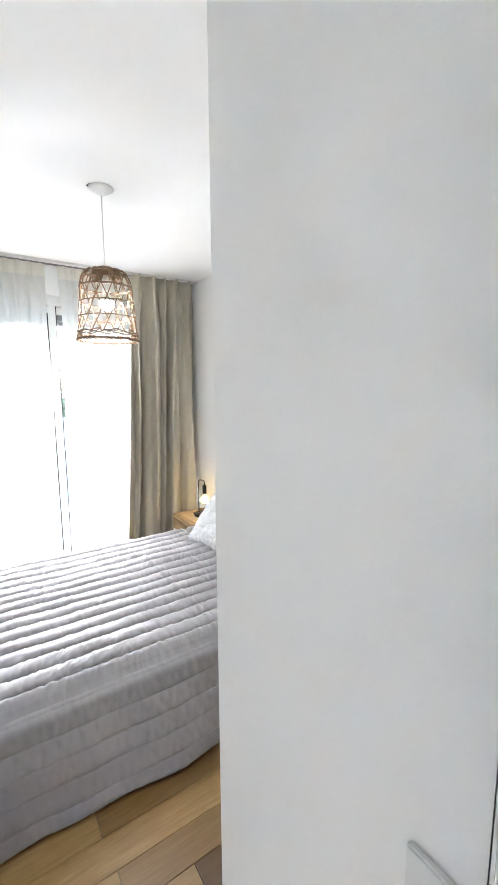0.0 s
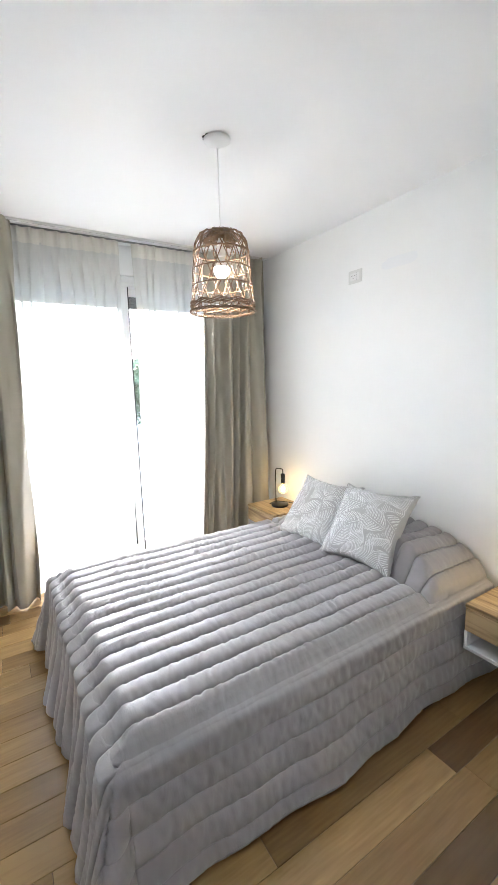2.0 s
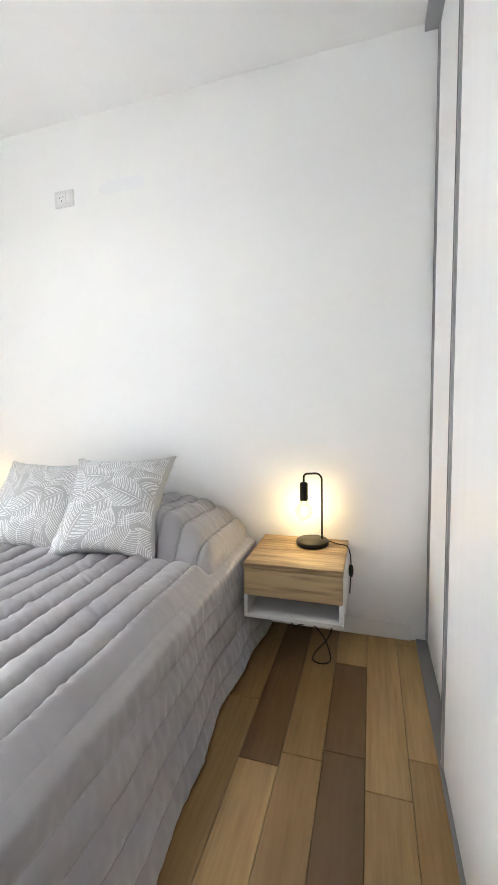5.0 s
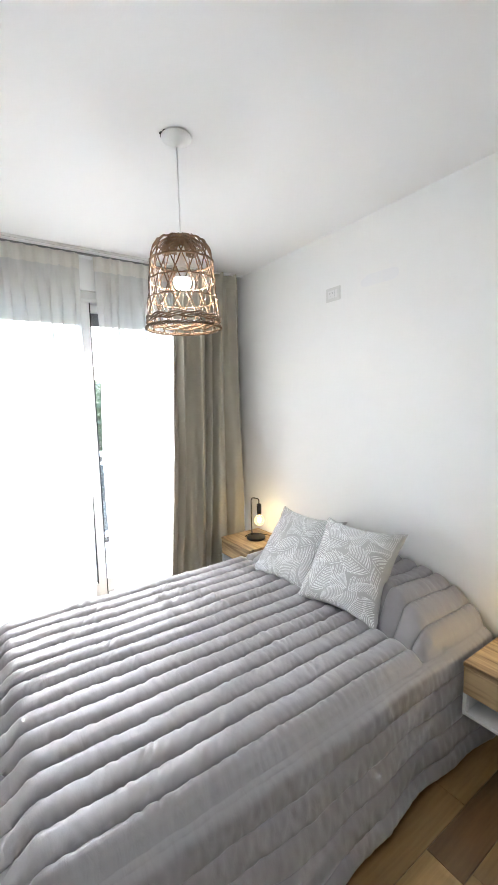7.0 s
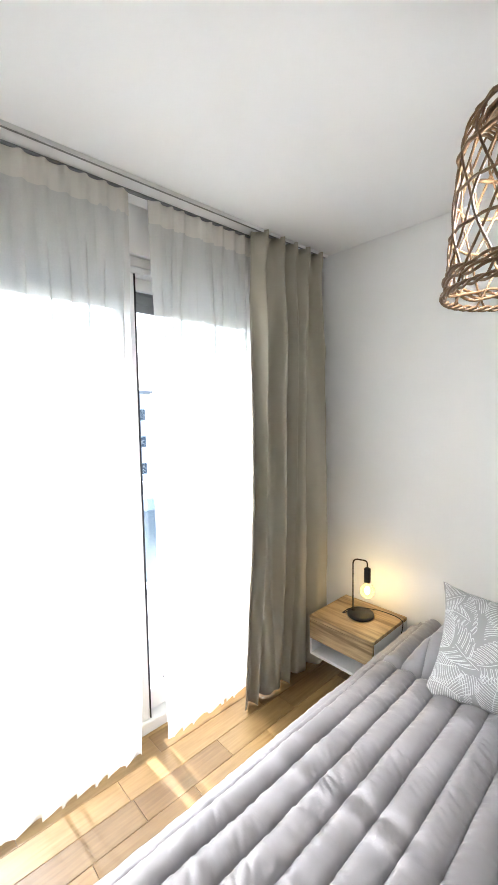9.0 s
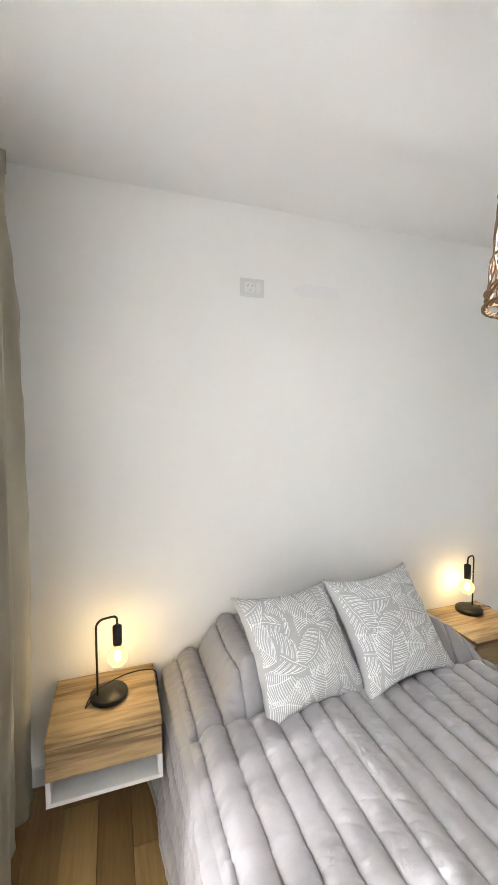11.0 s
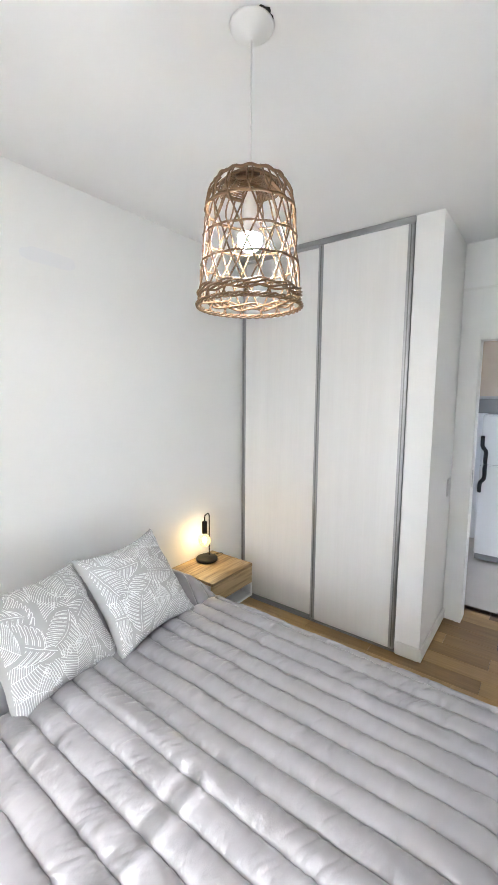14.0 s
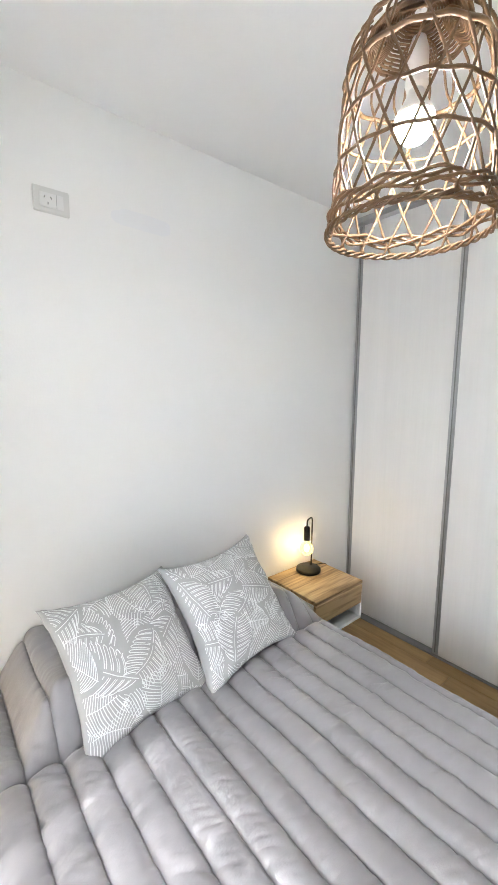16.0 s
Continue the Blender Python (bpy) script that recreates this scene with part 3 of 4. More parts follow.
def curtain(name, label, x0, x1, b0, b1, y, top, bottom, pleats, depth, material, seed, nx=160, nz=42, ruffle=1.0, loose=0.0, sway=0.014):
    """A pleated hanging: pinched at its head, loose folds that wander on the way down."""
    def point(i, j):
        s, t = i / (nx - 1), j / (nz - 1)
        z = top + (bottom - top) * t
        fall = step(0.0, 0.25, t)
        wander = (0.35 + loose) * noise.noise(Vector((s * (3.1 + 6 * loose), t * 1.3, seed))) * (fall * 0.7 + 0.3)
        ph = s * pleats + wander
        pinch = 1 - step(0.0, 0.09, t)
        swing = abs(math.sin(math.pi * ph))
        fold = (swing ** (0.7 + 0.6 * fall)) * (1 - pinch) + (swing ** 5) * 1.25 * pinch - 0.55
        fold += 0.35 * math.sin(2 * math.pi * (ph * 0.5 + 0.2)) * fall * ruffle
        x = (x0 + (x1 - x0) * s) * (1 - t) + (b0 + (b1 - b0) * s) * t
        x += sway * math.sin(2 * math.pi * ph * 1.0 + 0.8) * fall
        amp = depth * (0.45 + 0.55 * fall) * (1 - 0.35 * step(0.62, 1.0, t))
        crease = 0.006 * noise.noise(Vector((s * 14, t * 22, seed + 5))) * fall
        return x, y - fold * amp + crease + 0.01 * noise.noise(Vector((s * 2, t * 3, seed + 9))), z
    bm = sheet(nx, nz, point)
    ob = part(name, bm, material, None, "", True)
    tagged(ob, label, "curtain")
    return ob, point


dr, dp = curtain("drape", "heavy beige linen drape in soft pleats, drawn aside", -0.615, -0.03, -0.76, -0.05, -0.125, 2.589, 0.012, 5, 0.135, DRAPE, 1.3, 200, 60, loose=0.45)
dl, lp = curtain("drape", "heavy beige linen drape in soft pleats, drawn aside", -2.62, -1.985, -2.66, -2.05, -0.135, 2.589, 0.012, 5, 0.135, DRAPE, 4.1, 200, 60, loose=0.45)
for d in (dr, dl):
    md = d.modifiers.new("thickness", "SOLIDIFY")
    md.thickness, md.offset = 0.004, 1
    d["group"] = "drapes at the balcony door"
for d, p in ((dr, dp), (dl, lp)):
    def heading(i, j, p=p):
        x, y, z = p(i, 0)
        return x, y - 0.006, z - 0.085 * j / 3 + 0.004
    part("heading", sheet(200, 4, heading), DRAPE, d, "stiff pleated heading", True)
s1, p1 = curtain("sheer_curtain", "thin white voile curtain, backlit by the window", -2.30, -1.285, -2.30, -1.335, -0.035, 2.589, 0.02, 13, 0.034, SHEER, 7.7, 300, 50, 0.5, 0.6, 0.022)
s2, p2 = curtain("sheer_curtain", "thin white voile curtain, backlit by the window", -1.19, -0.36, -1.205, -0.38, -0.035, 2.589, 0.02, 11, 0.034, SHEER, 9.2, 260, 50, 0.5, 0.6, 0.022)
for s, p, n in ((s1, p1, 300), (s2, p2, 260)):
    s["group"] = "sheer curtains at the balcony door"

    def band(i, j, p=p, n=n):
        x, y, z = p(i, 0)
        return x, y - 0.004, z - 0.10 * j / 3
    part("header_band", sheet(n, 4, band), HEADER, s, "double cloth heading band", True)


# ---- bed ----
BX0, BX1, BY0, BY1, TOP = -1.97, -0.03, -2.16, -0.78, 0.478
bed = thing("bed", "double bed with upholstered base and mattress under the quilt", "bed", (-1.0, -1.47, 0))
part("base", box(-0.93, 0.95, -0.66, 0.66, 0.05, 0.24, 0.01), mat("grey_base_cloth", (0.2, 0.2, 0.2), 0.9), bed)
part("mattress", box(-0.93, 0.95, -0.66, 0.66, 0.242, 0.44, 0.03), mat("white_ticking", (0.7, 0.7, 0.7), 0.9), bed)
for px in (-0.85, 0.87):
    for py in (-0.58, 0.58):
        part("leg", box(px - 0.03, px + 0.03, py - 0.03, py + 0.03, 0.0, 0.05, 0.004), BLACK, bed)

OVER, PITCH = 0.46, 0.0925
NU = 480
LEN, WID = BX1 - BX0 + OVER, BY1 - BY0 + 2 * OVER
# lines across the cloth, closer together beside each seam
ACROSS = [(k + f) * PITCH - 0.03 for k in range(-8, 24) for f in (0.0, 0.025, 0.055, 0.09, 0.14, 0.21, 0.30, 0.40, 0.50, 0.60, 0.70, 0.79, 0.86, 0.91, 0.945, 0.975)]
ACROSS = [-OVER] + [b for b in ACROSS if -OVER + 0.002 < b < WID - OVER - 0.002] + [WID - OVER]
NV = len(ACROSS)


def quilt_point(i, j):
    """Cloth laid over the mattress: a runs from the head to past the foot, b across, from past one side to past the other."""
    a, b = LEN * i / (NU - 1), ACROSS[j]
    length, width = BX1 - BX0, BY1 - BY0
    oa = max(a - length, 0.0)
    ob_ = -b if b < 0 else max(b - width, 0.0)
    sb = -1 if b < 0 else 1
    d = max(oa, ob_)
    cx, cy = min(a, length), min(max(b, 0.0), width)
    # stitched channels along the bed
    ph = (b + 0.03) / PITCH
    seam = ph - math.floor(ph)
    puff = (1 - (2 * abs(seam - 0.5)) ** 3.0)
    k = math.floor(ph)
    wr = noise.noise(Vector((a * 17, k * 5.3, 1))) * 0.55 + noise.noise(Vector((a * 42 + b * 9, b * 16, 3))) * 0.4
    wr2 = noise.noise(Vector((a * 3.2, b * 2.6, 7)))
    tuck = noise.noise(Vector((a * 24, b * 5, 12)))
    pucker = noise.noise(Vector((a * 48 + 6 * math.sin(k * 2.7), k * 3.1 + seam * 1.3, 21)))
    side = (1 - puff) if puff > 0.05 else 0.0
    patchy = step(-0.15, 0.35, noise.noise(Vector((a * 3.5, b * 4.0, 31))))
    fine = noise.noise(Vector((a * 46 + b * 30, b * 11 + k * 1.7, 41)))
    flat = -0.013 * math.exp(-((min(seam, 1 - seam) * PITCH) / 0.0042) ** 2) + 0.0072 * pucker * min(side * 2.5, 1) * puff ** 0.3
    flat += 0.0062 * patchy * (1 - abs(fine) * 2.2) * puff
    fold_line = math.exp(-((a - 0.93 - 0.02 * wr2) / 0.012) ** 2) + 0.8 * math.exp(-((a - 1.45 + 0.02 * wr2) / 0.012) ** 2)
    lift = flat + 0.004 * fold_line * puff + 0.021 * puff + 0.003 * wr * puff + 0.010 * wr2 + 0.003 * max(tuck, 0) * puff
    if d <= 0:
        z = TOP + lift
        hump = (1 - step(0.36, 0.47, a)) * step(-0.08, 0.26, b) * step(0.10, 0.24, width - b)
        z += 0.155 * hump * (0.9 + 0.18 * noise.noise(Vector((a * 5, b * 3, 2))))
        z -= 0.030 * math.exp(-((a - 0.475) / 0.020) ** 2)
        edge = min(length - a, b, width - b)
        z -= 0.035 * (1 - step(0.0, 0.075, edge)) ** 2
        return BX1 - a, BY0 + b, z
    # over the edge
    rim = 0.05
    drop = d - 0.5 * rim if d > rim else d * d / (2 * rim)
    out = 0.036 * step(0, rim, d) + 0.07 * (d / OVER) ** 1.3
    z = TOP - 0.035 - drop * 0.955
    if oa > 0 and ob_ > 0:
        th = math.atan2(ob_, oa)
        q = math.sin(2 * th)
        out += (0.10 * q + 0.035 * math.cos(6 * th + 0.5) * q) * (d / OVER) ** 1.2
        nx, ny = math.cos(th), math.sin(th)
        z -= 0.03 * q * d / OVER
    elif oa > 0:
        nx, ny = 1.0, 0.0
        out += (0.020 * math.sin(cy * 9.0) + 0.012 * math.sin(cy * 21 + 1)) * d / OVER
    else:
        nx, ny = 0.0, 1.0
        out += (0.014 * math.sin(cx * 6.0 + 1) + 0.007 * math.sin(cx * 17)) * d / OVER
        z += 0.014 * math.sin(cx * 3.1) * d / OVER
    if oa > ob_:
        bulge = lift * 0.9
    else:
        bulge = 0.0075 * puff + 0.004 * noise.noise(Vector((a * 12, d * 9, 4))) + 0.0035 * noise.noise(Vector((a * 38, d * 26, 6)))
    out += bulge
    return BX1 - cx - nx * out, BY0 + cy + sb * ny * out, max(z, 0.022 + 0.006 * noise.noise(Vector((a * 6, b * 6, 0))))


quilt = part("quilt", sheet(NU, NV, quilt_point), QUILT, None, "", True)
tagged(quilt, "grey channel-stitched quilt spread over the bed and pillows", "quilt")
md = quilt.modifiers.new("thickness", "SOLIDIFY")
md.thickness, md.offset = 0.006, -1


edge_line = [quilt_point(i, 0) for i in range(0, NU, 3)] + [quilt_point(NU - 1, j) for j in range(0, NV, 3)] + [quilt_point(i, NV - 1) for i in range(NU - 1, -1, -3)]
part("hem", tube(edge_line, 0.0055, 6), QUILT, quilt, "rolled grey hem", True)


# ---- cushions ----
def cushion_shape(half, seed):
    def point(u, v, side):
        pin = 0.17
        x = half * u * (1 - pin * (1 - v * v) * abs(u) ** 3)
        y = half * v * (1 - pin * (1 - u * u) * abs(v) ** 3)
        body = max((1 - u * u) * (1 - v * v), 0.0) ** 0.42
        t = 0.095 * body
        t += (0.010 * noise.noise(Vector((u * 2.4, v * 2.4, seed))) + 0.005 * noise.noise(Vector((u * 7, v * 7, seed + 3)))) * min(body * 2, 1)
        ruck = 0.004 * math.sin((abs(u) + abs(v)) * 26 + seed) * step(1.3, 1.9, abs(u) + abs(v))
        return Vector((x, y, side * t + ruck))
    return point


def leaf_lines(seed):
    """Leaf drawings in the unit square: split leaves with looped fingers and feathered fronds."""
    rng = random.Random(seed)
    leaves, lines = [], []
    cells = [(cx, cy) for cx in (-0.84, -0.42, 0.0, 0.42, 0.84) for cy in (-0.84, -0.42, 0.0, 0.42, 0.84)]
    rng.shuffle(cells)

    def covered(p, upto):
        for c, ax, le, wi in leaves[:upto]:
            q = p - c
            al, ac = q.dot(ax), q.x * -ax.y + q.y * ax.x
            if ((al - le * 0.5) / (le * 0.55)) ** 2 + (ac / (wi * 0.92)) ** 2 < 1:
                return True
        return False
    for n, (cx, cy) in enumerate(cells):
        ang = rng.uniform(0, 6.28)
        ax = Vector((math.cos(ang), math.sin(ang)))
        le, wi = rng.uniform(0.62, 0.85), rng.uniform(0.25, 0.34)
        c = Vector((cx + rng.uniform(-0.1, 0.1), cy + rng.uniform(-0.1, 0.1))) - ax * le * 0.5
        side = Vector((-ax.y, ax.x))
        bend = rng.uniform(-0.12, 0.12)

        def rib(t):
            return c + ax * le * t + side * bend * math.sin(t * 3.0)
        own = [[rib(t / 14) for t in range(15)]]
        frond = n % 2
        count = 19 if frond else 9
        for sg in (-1, 1):
            for k in range(count):
                t0 = (k + 0.6) / (count + 0.5)
                reach = wi * (math.sin(math.pi * (0.12 + 0.8 * t0)) ** 0.7)
                def arm(s, shift, t0=t0, reach=reach, sg=sg):
                    return rib(min(t0 + shift, 1.0)) + side * sg * reach * s + ax * (0.10 + 0.10 * s) * s * le * 0.9
                if frond:
                    own.append([arm(s / 8, 0) for s in range(9)])
                else:
                    w = 0.36 / count
                    loop = [arm(s / 7, -w * (1 - 0.3 * s / 7)) for s in range(1, 8)]
                    back = [arm(s / 7, w * (1 - 0.3 * s / 7)) for s in range(1, 8)]
                    tip = arm(1.08, 0)
                    own.append(loop + [tip] + back[::-1])
        for ln in own:
            run = []
            for p in ln:
                if max(abs(p.x), abs(p.y)) > 0.975 or covered(p, n):
                    if len(run) > 1:
                        lines.append(run)
                    run = []
                else:
                    run.append(p)
            if len(run) > 1:
                lines.append(run)
        leaves.append((c, ax, le, wi))
    return lines


def cushion(seed, corners, label):
    """corners: top and bottom middle points and the way across, from which the pose is made."""
    top, bottom, across = (Vector(c) for c in corners)
    up = (top - bottom).normalized()
    right = (across - up * across.dot(up)).normalized()
    face = right.cross(up)
    m = Matrix((right, up, face)).transposed().to_4x4()
    m.translation = (top + bottom) / 2
    ob = thing("cushion", label, "cushion", group="cushions on the bed")
    ob.matrix_basis = m
    shape = cushion_shape(0.247, seed)
    n = 46

    def warp(k):
        q = 2 * k / (n - 1) - 1
        return math.sin(q * math.pi / 2)
    bm = sheet(n, n, lambda i, j: shape(warp(i), warp(j), 1))
    sheet(n, n, lambda i, j: shape(warp(i), warp(j), -1), bm)
    bmesh.ops.remove_doubles(bm, verts=bm.verts, dist=1e-5)
    part("cover", bm, CUSHION, ob, "", True)
    verts, faces = [], []
    for ln in leaf_lines(seed):
        fine = []
        for a, b in zip(ln, ln[1:]):
            fine += [a.lerp(b, q / 3) for q in range(3)]
        fine.append(ln[-1])
        start = len(verts)
        for k, p in enumerate(fine):
            d = (fine[min(k + 1, len(fine) - 1)] - fine[max(k - 1, 0)]).normalized()
            nrm = Vector((-d.y, d.x)) * 0.0054
            for q in (p + nrm, p - nrm):
                s = shape(max(min(q.x, 0.99), -0.99), max(min(q.y, 0.99), -0.99), 1)
                verts.append((s.x, s.y, s.z + 0.0009))
            if k:
                i = start + 2 * k
                faces.append((i - 2, i, i + 1, i - 1))
    me = bpy.data.meshes.new("leaf_print")
    me.from_pydata(verts, [], faces)
    me.materials.append(PRINT)
    pr = new("leaf_print", me)
    pr.parent = ob
    pr["label"] = "white printed leaf outlines"
    pr["kind"] = "stuff"
    return ob


cushion(21, ((-0.255, -1.235, 0.815), (-0.545, -1.27, 0.478), (0.06, -0.45, -0.02)), "square grey cushion with white leaf print, leaning on the pillows")
cushion(34, ((-0.275, -1.66, 0.855), (-0.555, -1.70, 0.492), (0.045, -0.435, 0.005)), "square grey cushion with white leaf print, leaning on the pillows")


# ---- nightstands ----
def nightstand(y0, label):
    ob = thing("nightstand", label, "nightstand", (0.0, y0, 0.0), "nightstands beside the bed")
    w, d = 0.405, 0.375
    part("top", box(-d, -0.002, 0, w, 0.434, 0.454, 0.0015), STAND_WOOD, ob, "oak-look top board")
    drawer = part("drawer", box(-d + 0.002, -d + 0.020, 0.002, w - 0.002, 0.316, 0.429, 0.0015), STAND_WOOD, ob, "oak-look drawer front")
    part("drawer_box", box(-d + 0.021, -0.03, 0.02, w - 0.02, 0.325, 0.42), MELAMINE, drawer)
    for a in (0.0, w - 0.016):
        part("side_panel", box(-d + 0.022, -0.002, a, a + 0.016, 0.237, 0.433, 0.001), MELAMINE, ob, "white side panel")
        part("side_panel", box(-d + 0.002, -d + 0.0215, a, a + 0.016, 0.237, 0.3155, 0.001), MELAMINE, ob, "white side panel")
    part("bottom_panel", box(-d + 0.002, -0.002, 0, w, 0.220, 0.236, 0.001), MELAMINE, ob, "white bottom shelf")
    return ob


nightstand(-0.688, "wall-hung nightstand, white with oak-look top and drawer")
nightstand(-2.662, "wall-hung nightstand, white with oak-look top and drawer")


# ---- table lamps ----
def table_lamp(x, y, away, cord, switch_at):
    """away: the way on the plan from the post to the hanging bulb."""
    ob = thing("table_lamp", "black metal table lamp with a lit amber globe bulb", "lamp", (x, y, 0.4545), "table lamps on the nightstands")
    wx, wy = away
    part("base", lathe([(0.0, 0.0), (0.070, 0.0), (0.074, 0.004), (0.074, 0.018), (0.070, 0.022), (0.0, 0.022)], 48), BLACK, ob, "", True)
    p0 = Vector((-wx * 0.045, -wy * 0.045, 0))
    s0 = Vector((wx * 0.038, wy * 0.038, 0))
    line = [p0 + Vector((0, 0, 0.018)), p0 + Vector((0, 0, 0.15)), p0 + Vector((0, 0, 0.30))]
    for k in range(1, 7):
        a = math.pi / 2 * k / 6
        line.append(p0 + Vector((wx, wy, 0)) * 0.03 * (1 - math.cos(a)) + Vector((0, 0, 0.30 + 0.03 * math.sin(a))))
    line.append(s0 - Vector((wx, wy, 0)) * 0.016 + Vector((0, 0, 0.33)))
    for k in range(1, 5):
        a = math.pi / 2 * k / 4
        line.append(s0 - Vector((wx, wy, 0)) * 0.016 * (1 - math.sin(a)) + Vector((0, 0, 0.33 - 0.016 * (1 - math.cos(a)))))
    line.append(s0 + Vector((0, 0, 0.285)))
    part("post", tube(line, 0.0045, 10), BLACK, ob, "", True)
    part("lamp_holder", lathe([(0.0, 0.292), (0.010, 0.292), (0.0185, 0.286), (0.0185, 0.212), (0.016, 0.205), (0.0, 0.205)], 28, at=s0), BLACK, ob, "", True)
    prof = [(0.013, 0.207), (0.014, 0.196)]
    for k in range(1, 15):
        a = math.pi * (0.11 + 0.89 * k / 14)
        prof.append((0.0405 * math.sin(a), 0.155 + 0.0405 * math.cos(a)))
    bulb = part("bulb", lathe(prof, 28, at=s0), AMBER_GLASS, ob, "amber glass globe bulb", True)
    bulb.visible_shadow = False
    fil = lathe([(0.0, 0.184), (0.008, 0.178), (0.015, 0.160), (0.011, 0.142), (0.0, 0.134)], 12, at=s0)
    part("filament", fil, FILAMENT, bulb, "glowing filament", True)
    part("cord", tube(smooth_line(cord, 7), 0.0028, 6), CABLE, ob, "black cord", True)
    if switch_at:
        sx, sy, sz = switch_at
        part("cord_switch", lathe([(0.0, -0.028), (0.007, -0.026), (0.011, -0.01), (0.011, 0.01), (0.007, 0.026), (0.0, 0.028)], 14, at=(sx, sy, sz)), CABLE, ob, "black inline switch", True)
    return ob


table_lamp(-0.177, -0.497, (0.23, -0.97),
           [(-0.02, 0.066, 0.012), (-0.05, 0.088, 0.004), (0.0, 0.06, 0.026), (0.06, -0.02, 0.028), (0.10, -0.10, 0.02), (0.115, -0.185, 0.004), (0.10, -0.203, -0.03), (0.07, -0.203, -0.09), (0.09, -0.201, -0.17)], None)
table_lamp(-0.095, -2.505, (-0.35, 0.937),
           [(0.03, -0.066, 0.012), (0.02, -0.11, 0.004), (0.0, -0.155, 0.003), (-0.01, -0.17, -0.03), (0.0, -0.173, -0.085), (0.0, -0.173, -0.13), (0.02, -0.168, -0.2), (0.05, -0.166, -0.24)], (0.0, -0.173, -0.11))
ob = part("power_cord", tube(smooth_line([(-0.10, -2.40, 0.219), (-0.10, -2.40, 0.13), (-0.11, -2.41, 0.06), (-0.10, -2.44, 0.055), (-0.11, -2.50, 0.075), (-0.17, -2.565, 0.05), (-0.24, -2.60, 0.004),
                                          (-0.28, -2.575, 0.003), (-0.27, -2.53, 0.003), (-0.21, -2.53, 0.003), (-0.12, -2.585, 0.04), (-0.03, -2.60, 0.13), (-0.01, -2.60, 0.24)], 8), 0.003, 6), CABLE, None, "", True)
tagged(ob, "loose black power cord looping below the nightstand", "cable")


# ---- pendant lamp ----
PX, PY = -1.215, -1.50
pend = thing("pendant_lamp", "woven natural wicker pendant lamp with a lit bulb", "lamp", (PX, PY, 1.855))
cz = 2.605 - 1.855
part("canopy", lathe([(0.0, cz - 0.040), (0.006, cz - 0.039), (0.016, cz - 0.034), (0.048, cz - 0.017), (0.060, cz - 0.009), (0.061, cz - 0.004), (0.056, cz - 0.001), (0.0, cz - 0.001)], 40), PLASTIC, pend, "white cone ceiling rose", True)
part("cord", tube([(0, 0, 0.375), (0, 0, 0.55), (0, 0, cz - 0.037)], 0.0026, 8), PLASTIC, pend, "white cord", True)
part("lamp_holder", lathe([(0.0, 0.33), (0.012, 0.33), (0.018, 0.31), (0.020, 0.255), (0.017, 0.245), (0.0, 0.245)], 24), PLASTIC, pend, "white lamp holder", True)
bulb = part("bulb", lathe([(0.0, 0.250), (0.013, 0.247), (0.016, 0.238), (0.024, 0.221), (0.0345, 0.204), (0.0345, 0.2005), (0.0, 0.2005)], 28), PLASTIC, pend, "white plastic bulb body", True)
dome = [(0.0, 0.200), (0.0345, 0.200), (0.0352, 0.196)]
for k in range(1, 11):
    a = math.pi / 2 * k / 10
    dome.append((0.0355 * math.cos(a), 0.192 - 0.036 * math.sin(a)))
part("diffuser", lathe(dome, 28), BULB, bulb, "glowing white dome", True)


def shade_radius(z):
    """Outline of the basket from its rim up to the crown."""
    if z < 0.035:
        return 0.151 - 0.14 * z
    if z < 0.27:
        return 0.146 - 0.02 * (z - 0.035) / 0.235
    t = min((z - 0.27) / 0.108, 1.0)
    return max(0.126 * math.sqrt(max(1 - t ** 2.2, 0.0)), 0.012)


def ring(z, r, rad, wave=0.0, n=56, phase=0.0, up=0.0):
    pts = []
    for k in range(n):
        a = 6.28318 * k / n
        rr = r + wave * math.sin(a * 14 + phase)
        pts.append((rr * math.cos(a), rr * math.sin(a), z + up * math.cos(a * 14 + phase)))
    return tube(pts, rad, 6, closed=True)


bandm = bmesh.new()
for k in range(5):
    pts = []
    for q in range(112):
        a = 6.28318 * q / 112
        rr = shade_radius(0.034) + 0.002 + 0.0035 * math.cos(a * 11 + k * 1.57)
        pts.append((rr * math.cos(a), rr * math.sin(a), 0.034 + 0.004 * math.sin(a * 11 + k * 1.57) + 0.0045 * (k - 2)))
    tube(pts, 0.0032, 6, bandm, closed=True)
shade = part("shade", bandm, WICKER, pend, "woven wicker basket shade", True)
rim = bmesh.new()
for k in range(3):
    pts = []
    for q in range(112):
        a = 6.28318 * q / 112
        rr = 0.152 + 0.004 * math.cos(a * 13 + k * 2.1)
        pts.append((rr * math.cos(a), rr * math.sin(a), 0.004 + 0.005 * math.sin(a * 13 + k * 2.1)))
    tube(pts, 0.0030, 6, rim, closed=True)
part("rim", rim, WICKER, shade, "twisted wicker rim", True)
for z in (0.118, 0.192, 0.268):
    part("hoop", ring(z, shade_radius(z) + 0.001, 0.0032 if z < 0.25 else 0.0045, 0.0015, 84, z * 40, 0.001), WICKER, shade, "", True)
part("hoop", ring(0.340, shade_radius(0.340) + 0.002, 0.0042, 0.002, 84, 1.0, 0.002), WICKER, shade, "", True)


